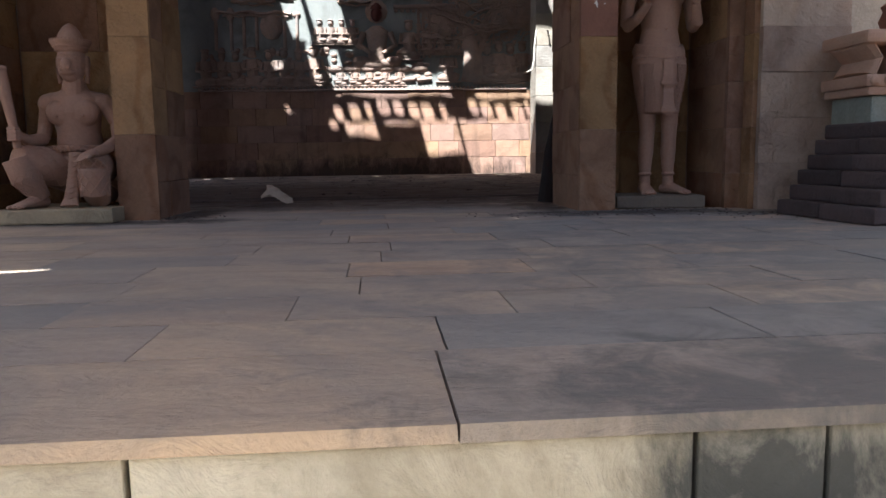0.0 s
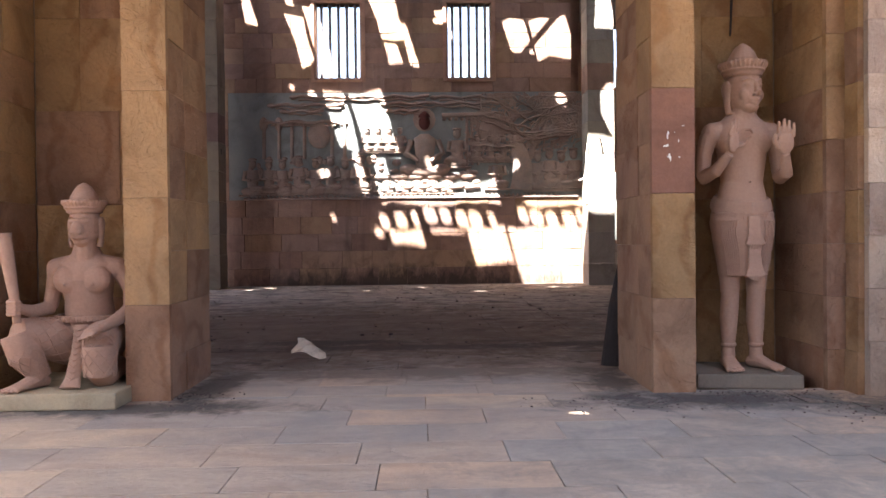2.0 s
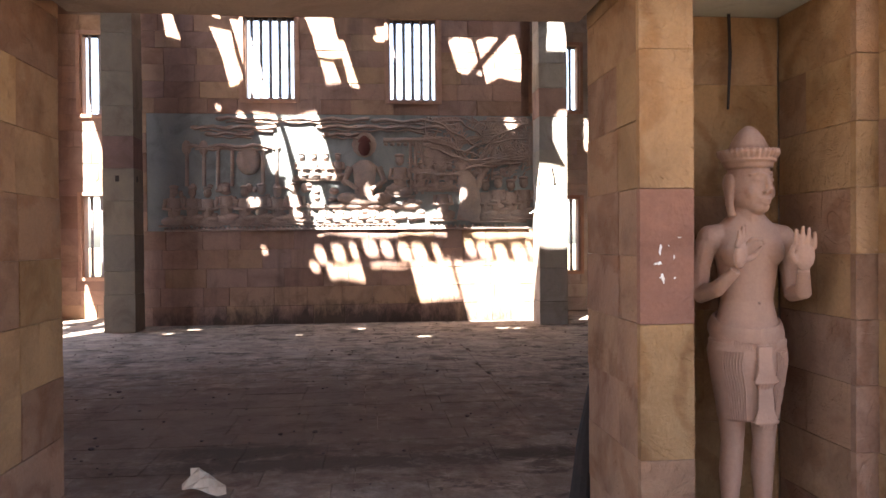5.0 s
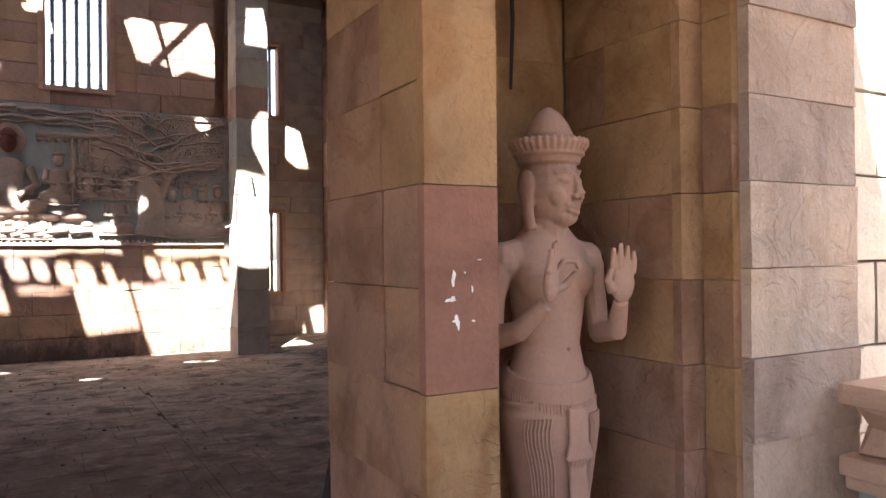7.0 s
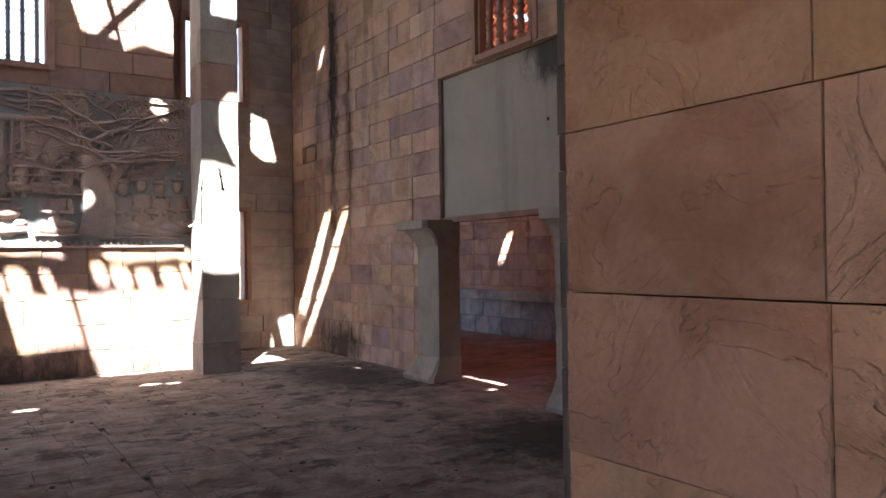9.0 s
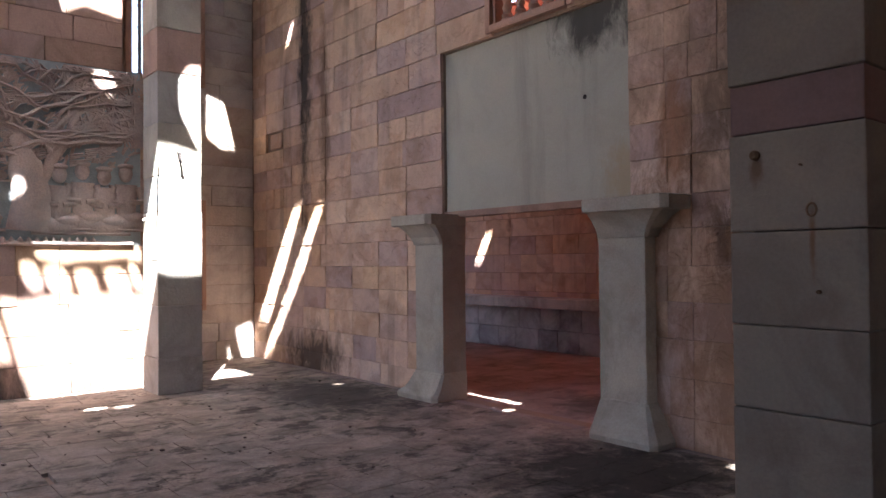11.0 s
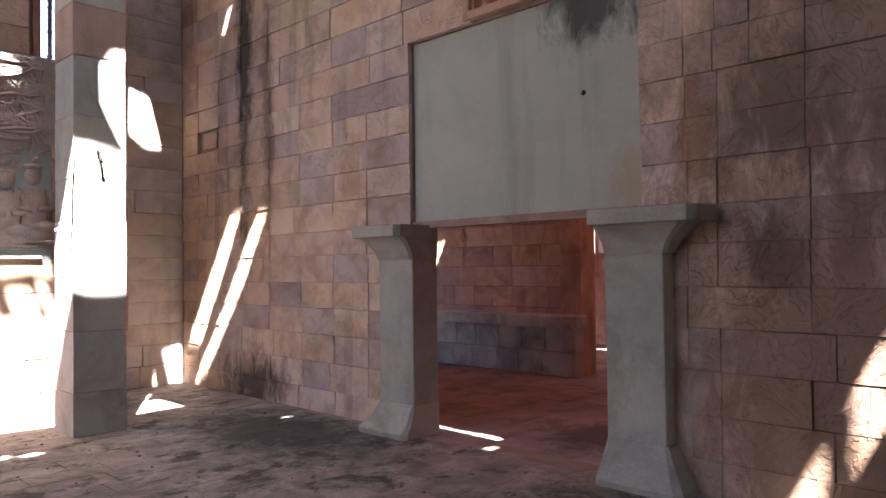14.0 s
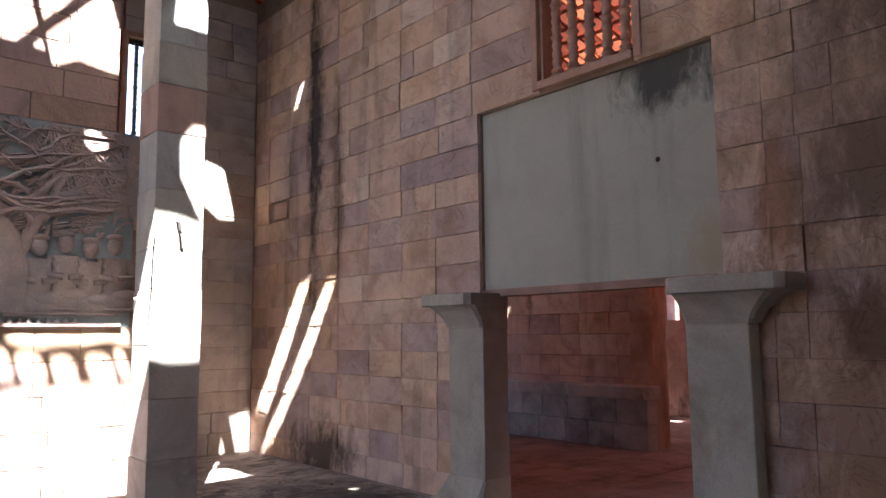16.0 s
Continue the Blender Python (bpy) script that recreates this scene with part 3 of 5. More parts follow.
struct("wall_room_north", boxes((5.6, 14, 18.5, 18.8, 0.5, 7.7)), PINK, "stone end wall of the side room", "wall")
struct("wall_room_south", boxes((5.6, 14, 7.2, 7.5, 0.5, 7.7)), PINK, "stone end wall of the side room", "wall")
bm = wall_with_holes(-18.5, -7.5, 13.4, 13.7, 0.5, 5.05, [(-15.42, -15.15, 2.95, 3.65), (-15.78, -15.5, 2.95, 3.65)])
bmesh.ops.rotate(bm, verts=bm.verts, matrix=Matrix.Rotation(radians(-90), 3, "Z"))
struct("wall_room_outer", bm, PINK, "outer stone wall of the side room with small windows", "wall")

# roof of the hall: unseen, a sheet of boards with openings for the sunlight


def sheet(bm, outline, gaps, z, thick=0.03):
    """A level sheet with openings cut through it."""
    from mathutils.geometry import delaunay_2d_cdt
    verts, edges = [], []
    for ring in (outline, *gaps):
        n = len(verts)
        verts += [Vector(p) for p in ring]
        edges += [(n + i, n + (i + 1) % len(ring)) for i in range(len(ring))]
    vs, es, fs, *_ = delaunay_2d_cdt(verts, edges, [], 1, 1e-5)

    def inside(p, ring):
        hit = False
        for (x0, y0), (x1, y1) in zip(ring, ring[1:] + ring[:1]):
            if (y0 > p.y) != (y1 > p.y) and p.x < (x1 - x0) * (p.y - y0) / (y1 - y0) + x0:
                hit = not hit
        return hit
    for zz, flip in ((z, True), (z + thick, False)):
        made = [bm.verts.new((v.x, v.y, zz)) for v in vs]
        for f in fs:
            c = sum((vs[i] for i in f), Vector((0, 0))) / len(f)
            if not any(inside(c, g) for g in gaps):
                loop = [made[i] for i in f]
                bm.faces.new(loop[::-1] if flip else loop)
    return bm


def torn(rects, seed, wear=0.02):
    """Rectangular gaps with broken, uneven edges."""
    rnd = random.Random(seed)
    out = []
    for x0, x1, y0, y1 in rects:
        ring = []
        for (xa, ya), (xb, yb) in (((x0, y0), (x1, y0)), ((x1, y0), (x1, y1)), ((x1, y1), (x0, y1)), ((x0, y1), (x0, y0))):
            n = max(1, int(math.hypot(xb - xa, yb - ya) / 0.22))
            ring += [(xa + (xb - xa) * i / n + rnd.uniform(-wear, wear), ya + (yb - ya) * i / n + rnd.uniform(-wear, wear)) for i in range(n)]
        out.append(ring)
    return out


# gaps in the unseen roof, traced back from sunlit areas: x0, x1, y0, y1
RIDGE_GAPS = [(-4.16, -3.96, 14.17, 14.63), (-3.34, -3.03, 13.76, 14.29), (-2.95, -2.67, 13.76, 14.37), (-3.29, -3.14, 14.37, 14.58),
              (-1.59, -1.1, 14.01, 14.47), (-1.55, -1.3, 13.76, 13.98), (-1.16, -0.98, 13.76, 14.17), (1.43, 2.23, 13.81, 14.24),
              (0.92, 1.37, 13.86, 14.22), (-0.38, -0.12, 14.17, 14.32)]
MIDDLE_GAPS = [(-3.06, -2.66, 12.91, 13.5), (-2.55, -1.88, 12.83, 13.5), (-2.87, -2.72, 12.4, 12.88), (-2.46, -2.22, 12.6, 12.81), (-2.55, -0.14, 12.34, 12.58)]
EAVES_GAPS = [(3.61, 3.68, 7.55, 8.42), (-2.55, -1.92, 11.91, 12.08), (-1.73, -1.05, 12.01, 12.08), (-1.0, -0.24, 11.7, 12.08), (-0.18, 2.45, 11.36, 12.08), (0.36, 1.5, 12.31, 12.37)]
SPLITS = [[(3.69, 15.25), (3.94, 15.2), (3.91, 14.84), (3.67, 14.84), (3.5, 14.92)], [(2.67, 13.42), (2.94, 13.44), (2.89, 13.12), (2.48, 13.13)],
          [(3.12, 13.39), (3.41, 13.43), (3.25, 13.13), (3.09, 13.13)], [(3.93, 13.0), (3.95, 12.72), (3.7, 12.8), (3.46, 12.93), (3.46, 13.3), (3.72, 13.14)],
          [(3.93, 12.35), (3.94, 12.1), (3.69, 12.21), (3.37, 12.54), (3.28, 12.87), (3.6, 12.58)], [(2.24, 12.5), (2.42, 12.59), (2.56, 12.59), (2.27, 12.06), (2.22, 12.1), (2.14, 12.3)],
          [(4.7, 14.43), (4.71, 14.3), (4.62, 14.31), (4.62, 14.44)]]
BLOB_GAPS = [(-2.67, 0.17), (-2.36, 0.22), (-2.02, 0.13), (-1.76, 0.25), (-1.44, 0.2), (-1.14, 0.22), (-0.88, 0.25), (-0.49, 0.14), (0.14, 0.18), (0.36, 0.25), (0.67, 0.22), (1.0, 0.27), (1.3, 0.12)]
SPOT_GAPS = [(-0.4, 14.2), (0.36, 12.66), (-3.5, 12.62), (-3.58, 12.2), (-2.76, 12.04), (1.66, 13.36), (-3.64, 13.54), (-3.28, 13.46), (-1.32, 12.66), (-0.87, 12.66),
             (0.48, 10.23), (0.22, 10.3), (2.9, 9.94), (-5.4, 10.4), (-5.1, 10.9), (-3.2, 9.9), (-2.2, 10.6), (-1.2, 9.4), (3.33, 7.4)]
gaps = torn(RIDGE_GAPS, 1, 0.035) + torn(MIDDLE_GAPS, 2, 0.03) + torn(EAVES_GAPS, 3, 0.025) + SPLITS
for x, w in BLOB_GAPS:
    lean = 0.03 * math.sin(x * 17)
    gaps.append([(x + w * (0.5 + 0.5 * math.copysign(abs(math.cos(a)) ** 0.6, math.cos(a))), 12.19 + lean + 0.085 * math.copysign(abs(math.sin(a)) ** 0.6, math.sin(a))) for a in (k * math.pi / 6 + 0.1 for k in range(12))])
for i, (x, y) in enumerate(SPOT_GAPS):
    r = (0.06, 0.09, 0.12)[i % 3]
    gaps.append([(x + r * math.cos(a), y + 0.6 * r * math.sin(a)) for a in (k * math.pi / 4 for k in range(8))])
roof = struct("ceiling", sheet(bmesh.new(), [(-6.4, 5.2), (6.1, 5.2), (6.1, 17.6), (-6.4, 17.6)], gaps, TOP), ROOFING, "unseen broken timber roof, gaps placed to shape the sunlight", "roof")
# unseen bar, added for the slanting shadow on the back wall
beam = struct("fallen_rafter", tube(bmesh.new(), [(0.95, 13.8, TOP - 0.06), (2.1, 14.3, TOP - 0.04)], [0.035, 0.035], 8), WOOD, "unseen thin bar added to cast a slanting shadow", "beam")

# unseen; edges set to shade the porch, holes to cast the floor's sun spots
porch_roof = struct("ceiling_porch", sheet(bmesh.new(), [(-4.5, -1.4), (2.93, -1.4), (2.93, 5.0), (-4.5, 5.0)],
                    [[(-0.5, 2.08), (-0.4, 2.06), (-0.38, 2.14), (-0.48, 2.16)], [(-3.1, 0.1), (-2.42, 0.36), (-2.45, 0.44), (-3.1, 0.34)]], 5.6, 0.12), ROOFING, "unseen timber roof sized to shade the porch", "roof")


# ---- windows with turned bars ----
def baluster(height, r=0.04):
    prof = [(r, 0.0), (r, 0.05)]
    z, i = 0.05, 0
    n = max(8, int((height - 0.1) / 0.075))
    step = (height - 0.1) / n
    for i in range(n):
        z = 0.05 + step * i
        prof += [(r * 0.62, z + step * 0.12), (r * (0.98 if i % 4 == 0 else 0.82), z + step * 0.5), (r * 0.62, z + step * 0.88)]
    prof += [(r, height - 0.05), (r, height)]
    return lathe(prof, 10)


def barred_window(name, width, height, bars, depth, at, turn, frame_mat, bar_mat, label, thick=0.04):
    root = thing(name, (0, 0, 0), label, "window", kind="structure")
    root.matrix_basis = pose(*at, 0, 0, turn)
    fw = 0.075
    for nm, b in (("jamb", (-fw, 0, -0.02, depth, -fw, height + fw)), ("jamb", (width, width + fw, -0.02, depth, -fw, height + fw)),
                  ("sill", (0, width, -0.035, depth, -fw, 0)), ("head", (0, width, -0.02, depth, height, height + fw))):
        part(nm, boxes(b, bevel=0.012), frame_mat, root)
    for nm, b in (("inner_jamb", (0, 0.03, 0.03, depth - 0.03, 0, height)), ("inner_jamb", (width - 0.03, width, 0.03, depth - 0.03, 0, height))):
        part(nm, boxes(b, bevel=0.006), frame_mat, root)
    first = None
    for i in range(bars):
        x = width * (i + 0.75) / (bars + 0.5)
        if first is None:
            ob = smooth(part("baluster", baluster(height, thick), bar_mat, root), 60)
            first = ob.data
        else:
            ob = new("baluster", first)
            ob.parent = root
        ob.location = (x, depth * 0.5, 0)
    return root


BAR = stone("turned_stone_bars", [(0.28, 0.25, 0.27)], grain=0.1, bump=0.1)
FRAME = stone("window_frame_stone", [(0.42, 0.26, 0.2)], grain=0.2, bump=0.2)
for i, h in enumerate(WINS):
    barred_window("window_%d" % (i + 1), h[1] - h[0], h[3] - h[2], 5, 0.3, (h[0], BACK, h[2]), 0, FRAME, BAR, "tall window with five turned stone bars")
for i, h in enumerate((*BAYWINS, *BAYWINS_W)):
    barred_window("window_%d" % (i + 3), h[1] - h[0], h[3] - h[2], 4, 0.3, (h[0], BAY, h[2]), 0, FRAME, BAR, "tall narrow window with turned stone bars")
barred_window("window_7", EWIN[1] - EWIN[0], EWIN[3] - EWIN[2], 5, 0.2, (XE, EWIN[1], EWIN[2]), -90, FRAME, FRAME, "moulded pink stone window with five turned bars", 0.062)


barred_window("window_8", CLERESTORY[1] - CLERESTORY[0], CLERESTORY[3] - CLERESTORY[2], 4, 0.2, (CLERESTORY[0], 5.44, CLERESTORY[2]), 0, FRAME, BAR, "high clerestory window with turned stone bars", 0.06)


# ---- pillars of the hall ----
def pillar(x0, x1, y0, y1, z1, seed, label, red=(), facing=None, courses=()):
    rnd = random.Random(seed)
    root = thing("pillar", ((x0 + x1) / 2, (y0 + y1) / 2, F), label, "pillar", "hall pillars")
    z, i = 0.0, 0
    w, d = (x1 - x0) / 2, (y1 - y0) / 2
    while z < z1 - F - 0.01:
        h = courses[i] - F - z if i < len(courses) else min(rnd.uniform(0.38, 0.66), z1 - F - z)
        e = rnd.uniform(-0.004, 0.004)
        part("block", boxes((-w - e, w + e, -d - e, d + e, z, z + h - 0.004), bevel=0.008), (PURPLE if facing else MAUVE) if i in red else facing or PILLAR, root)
        z += h
        i += 1
    return root


pillar(3.19, 3.7, 14.68, 15.2, 7.3, 1, "square grey stone pillar in strong sun, darker at its foot", red=(7,))
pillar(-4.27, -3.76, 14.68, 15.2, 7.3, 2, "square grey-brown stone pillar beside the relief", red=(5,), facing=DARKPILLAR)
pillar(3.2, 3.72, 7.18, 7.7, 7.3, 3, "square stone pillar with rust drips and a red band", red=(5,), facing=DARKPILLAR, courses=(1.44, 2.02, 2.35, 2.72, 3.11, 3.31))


# ---- columns at the side opening ----
def flared(x0, x1, y0, y1, profile, fx, fy0, fy1):
    """Rings of a block by height and spread: fx widens to -x, fy0 to -y, fy1 to +y."""
    bm = bmesh.new()
    rings = []
    for z, k in profile:
        c = 0.02 + 0.03 * k
        xa, ya, yb = x0 - fx * k, y0 - fy0 * k, y1 + fy1 * k
        rings.append([bm.verts.new((x, y, z)) for x, y in ((xa, ya + c), (xa + c, ya), (x1, ya), (x1, yb), (xa + c, yb), (xa, yb - c))])
    for a, b in zip(rings, rings[1:]):
        for i in range(6):
            bm.faces.new((a[i], a[(i + 1) % 6], b[(i + 1) % 6], b[i]))
    bm.faces.new(rings[0][::-1])
    bm.faces.new(rings[-1])
    return bm


def column(front, y0, y1, slab, foot_z, spread, label):
    """slab: how far the top slab and the foot reach to -x, -y and +y."""
    at = ((front + 5.66) / 2, (y0 + y1) / 2)
    root = thing("column", (*at, F), label, "column", "opening columns")
    def rel(bm):
        bmesh.ops.translate(bm, verts=bm.verts, vec=(-at[0], -at[1], -F))
        return bm
    fx, f0, f1 = slab
    part("shaft", rel(boxes((front, 5.66, y0, y1, foot_z - 0.02, 2.83), bevel=0.012)), CONCRETE, root)
    base = [(F, 0.97), (F + 0.045, 1.0), (F + 0.06, 0.95)] + [(F + 0.06 + (foot_z - F - 0.09) * t, 0.95 - 0.8 * t ** spread) for t in (0.2, 0.4, 0.6, 0.8, 1.0)] + [(foot_z - 0.02, 0.1), (foot_z, 0.08), (foot_z + 0.002, 0.0)]
    part("base", rel(flared(front, 5.665, y0, y1, base, fx * 0.7, f0 * 0.5, f1)), CONCRETE, root)
    part("capital", rel(flared(front, 5.665, y0, y1, [(2.79, 0.0), (2.792, 0.1), (2.82, 0.12), (2.87, 0.22), (2.95, 0.5), (2.995, 0.72), (2.998, 0.74)], fx, f0, f1)), CONCRETE, root)
    part("top_slab", rel(flared(front, 5.665, y0, y1, [(2.999, 0.97), (3.005, 1.0), (3.105, 1.0), (3.111, 0.97)], fx, f0, f1)), CONCRETE, root)
    return root


column(5.34, 12.2, 12.68, (0.2, 0.006, 0.22), 1.42, 0.6, "grey concrete column with flared base and capital")
column(5.38, 9.68, 10.15, (0.2, 0.33, 0.05), 1.45, 0.9, "grey concrete column with flared base and broad capital")

# ---- side room bench and red roof ----
BENCH = stone("pale_bench_stone", [(0.5, 0.5, 0.5), (0.42, 0.42, 0.43), (0.56, 0.55, 0.54)], streak=0.4, dirt=(0.06, 0.05, 0.05), dirt_amount=0.35)
shelf = thing("stone_shelf", (9.3, 15.7, F), "long grey stone shelf along the side room wall", "shelf")
part("top", boxes((-0.1, 0.3, -2.55, 2.6, 0.7, 0.87), bevel=0.01), BENCH, shelf)
rnd = random.Random(77)
for row in range(2):
    y = -2.5
    while y < 2.59:
        w = min(rnd.uniform(0.4, 0.62), 2.6 - y)
        part("block", boxes((0.05 + rnd.uniform(0, 0.012), 0.3, y + 0.004, y + w - 0.004, row * 0.35, row * 0.35 + 0.343), bevel=0.012), BENCH, shelf)
        y += w

red = bpy.data.materials.new("red_roof_tile")
red.use_nodes = True
nt = red.node_tree
out = nt.nodes["Material Output"]
dif, trl, mx = nt.nodes.new("ShaderNodeBsdfDiffuse"), nt.nodes.new("ShaderNodeBsdfTranslucent"), nt.nodes.new("ShaderNodeMixShader")
tr = ramp(nt, [(0.0, (0.14, 0.03, 0.02)), (0.6, (0.36, 0.095, 0.055)), (1.0, (0.66, 0.21, 0.1))])
isl = nt.nodes.new("ShaderNodeNewGeometry")
nt.links.new(isl.outputs["Random Per Island"], tr.inputs[0])
nt.links.new(tr.outputs[0], dif.inputs[0])
nt.links.new(tr.outputs[0], trl.inputs[0])
mx.inputs[0].default_value = 0.07
nt.links.new(dif.outputs[0], mx.inputs[1])
nt.links.new(trl.outputs[0], mx.inputs[2])
nt.links.new(mx.outputs[0], out.inputs[0])
bm = bmesh.new()
rnd = random.Random(5)
for i in range(-2, 34):
    for j in range(46):
        # beyond i 18 tiles are left out, unseen, to bounce neutral light in
        if (rnd.random() < (0.09 if i > 18 else 0.002) and (i, j) not in ((9, 14), (9, 15), (10, 15))) or (i, j) == (10, 27):
            continue
        x, y = 5.98 + i * 0.24, 7.4 + j * 0.25
        z = 7.6 - (x - 5.98) * 0.36
        t = rnd.uniform(-0.01, 0.02)
        lap = 0.012 * (j % 2)
        vs = [bm.verts.new(p) for p in ((x - 0.02, y - 0.02, z + t + lap), (x + 0.28, y - 0.02, z - 0.08 + t + lap), (x + 0.28, y + 0.27, z - 0.08 + t + lap), (x - 0.02, y + 0.27, z + t + lap))]
        bm.faces.new(vs)
tagged(link("ceiling_room", bm, red), "sunlit translucent red roof tiles", "roof", kind="structure")

# ---- floors ----
def slab_mesh(seed, mat):
    rnd = random.Random(seed)
    bm = bmesh.new()
    box(bm, 0, 1, 0, 1, -1, 0)
    for v in bm.verts:
        if v.co.z > -0.5:
            v.co.z += rnd.uniform(-0.06, 0.0)
            v.co.x += 0.0015 * (1 if v.co.x < 0.5 else -1)
            v.co.y += 0.003 * (1 if v.co.y < 0.5 else -1)
    me = bpy.data.meshes.new("slab")
    bm.to_mesh(me)
    bm.free()
    me.materials.append(mat)
    return me


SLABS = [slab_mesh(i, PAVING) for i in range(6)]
TILES = [slab_mesh(i + 20, HALLFLOOR) for i in range(6)]


def paving(parent, x0, x1, y0, y1, depth, width, meshes, seed, joint=0.0028, first=None):
    rnd = random.Random(seed)
    y = y0
    while y < y1 - 0.02:
        d = first if first and y == y0 else depth
        d = min(d, y1 - y)
        x = x0 + rnd.uniform(-1, 0) * width
        while x < x1:
            w = width * rnd.choice((0.9, 1.0, 1.1)) * (2.1 if first and y == y0 else 1)
            a, b = max(x, x0), min(x + w, x1)
            if b - a > 0.05:
                ob = new("slab", rnd.choice(meshes))
                ob.matrix_basis = Matrix.Translation((a + joint / 2, y + joint / 2, F)) @ Matrix.Diagonal((b - a - joint, d - joint, 0.06, 1))
                ob.parent = parent
            x += w
        y += d


for a, b in ((-3.3, -2.1), (-2.1, -1.02), (-1.02, 0.11), (0.11, 1.3), (1.3, 2.5), (2.5, 4.3)):
    ob = new("slab", SLABS[int(a * 10) % 6])
    ob.matrix_basis = Matrix.Translation((a + 0.001, 1.015, F)) @ Matrix.Diagonal((b - a - 0.002, 0.41, 0.03, 1))
    ob.parent = porch_floor
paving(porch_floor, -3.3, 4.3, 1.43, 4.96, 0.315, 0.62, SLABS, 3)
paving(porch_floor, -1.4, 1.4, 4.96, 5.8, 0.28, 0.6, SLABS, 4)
hall_floor = thing("floor_tiles", (0, 0, 0), "dark dirty stone floor of the hall under dust and leaf litter", "floor", kind="structure")
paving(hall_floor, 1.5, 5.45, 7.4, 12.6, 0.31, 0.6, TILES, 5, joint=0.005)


def floor_rest(name, rects, mat):
    bm = bmesh.new()
    rnd = random.Random(8)
    for x0, x1, y0, y1 in rects:
        y = y0
        while y < y1 - 0.02:
            x, d = x0 - rnd.random() * 0.6, min(0.31, y1 - y)
            while x < x1:
                a, b = max(x, x0), min(x + 0.6, x1)
                if b - a > 0.04:
                    z = F - rnd.uniform(0, 0.004)
                    box(bm, a + 0.003, b - 0.003, y + 0.003, y + d - 0.003, F - 0.06, z)
                x += 0.6
            y += d
    return link(name, bm, mat, hall_floor, kind="stuff")


HALLREST = stone("dusty_floor_stone", HALLTONES, dirt=(0.1, 0.082, 0.072), dirt_amount=0.6, dirt_scale=2.6, rough=0.9, grain=0.35, crust=0.8, cloudy=0.6, island=True, patches=HALL_STAIN_SHADE)
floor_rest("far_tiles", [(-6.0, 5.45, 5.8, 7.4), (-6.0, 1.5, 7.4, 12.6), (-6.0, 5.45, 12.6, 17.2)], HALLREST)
ROOMFLOOR = stone("room_floor_stone", [(0.28, 0.22, 0.21), (0.25, 0.2, 0.195), (0.31, 0.245, 0.23)], dirt=(0.12, 0.095, 0.09), dirt_amount=0.4, rough=0.7, crust=0.35, cloudy=0.4, island=True, patches=((6.6, 11.0, F_Z, 0.7, 0.5, 9, (0.06, 0.045, 0.04), 0.8),))
floor_rest("room_tiles", [(5.45, 13.4, 7.6, 18.4)], ROOMFLOOR)

# ---- porch edge facing ----
edge = thing("porch_edge", (0, 0, 0), "pale stained stone facing of the porch edge", "edge", kind="structure")
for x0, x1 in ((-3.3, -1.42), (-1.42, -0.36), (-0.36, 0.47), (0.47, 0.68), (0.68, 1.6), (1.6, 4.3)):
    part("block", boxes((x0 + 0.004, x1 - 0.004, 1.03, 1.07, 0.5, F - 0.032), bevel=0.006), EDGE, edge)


# ---- statues ----
def sculpt(bm, voxel, rounds=3):
    """Joins overlapping solids into one skin; returns a new bmesh."""
    me = bpy.data.meshes.new("clay")
    bm.to_mesh(me)
    bm.free()
    ob = new("clay", me)
    m = ob.modifiers.new("skin", "REMESH")
    m.mode, m.voxel_size = "VOXEL", voxel
    s = ob.modifiers.new("soft", "SMOOTH")
    s.factor, s.iterations = 0.5, rounds
    done = bpy.data.meshes.new_from_object(ob.evaluated_get(bpy.context.evaluated_depsgraph_get()))
    bpy.data.objects.remove(ob)
    bpy.data.meshes.remove(me)
    out = bmesh.new()
    out.from_mesh(done)
    bpy.data.meshes.remove(done)
    return out


def open_palm(bm, c, up, out, side, s=1.0, curl=0.0, ring=False):
    """A raised flat palm at c: fingers point along up, the palm looks along out, the thumb lies to side."""
    c, up, out, side = Vector(c), Vector(up).normalized(), Vector(out).normalized(), Vector(side).normalized()
    rot = Matrix((side, out, up)).transposed().to_4x4()
    ball(bm, c, (0.042 * s, 0.02 * s, 0.055 * s), 10, rot)
    for i in range(4):
        b = c + side * (0.036 - 0.0235 * i) * s + up * 0.03 * s
        length = (0.075, 0.088, 0.082, 0.066)[i] * s
        if ring and i == 0:
            tube(bm, [b, b + up * 0.03 * s + out * 0.022 * s + side * 0.012 * s, b + up * 0.03 * s + out * 0.05 * s + side * 0.03 * s, b + up * 0.008 * s + out * 0.06 * s + side * 0.036 * s], [0.0105 * s, 0.0098 * s, 0.009 * s, 0.007 * s], 8)
            continue
        tip = b + up * length + out * curl * length
        tube(bm, [b, (b + tip) / 2 + out * 0.004, tip], [0.0105 * s, 0.0098 * s, 0.007 * s], 8)
    b = c + side * 0.036 * s - up * 0.02 * s
    if ring:
        tube(bm, [b, b + side * 0.034 * s + up * 0.012 * s + out * 0.02 * s, b + side * 0.04 * s + up * 0.05 * s + out * 0.05 * s], [0.015 * s, 0.013 * s, 0.008 * s], 8)
        return
    tube(bm, [b, b + side * 0.022 * s + up * 0.03 * s + out * 0.012 * s, b + side * 0.016 * s + up * 0.065 * s + out * 0.02 * s], [0.015 * s, 0.012 * s, 0.008 * s], 8)


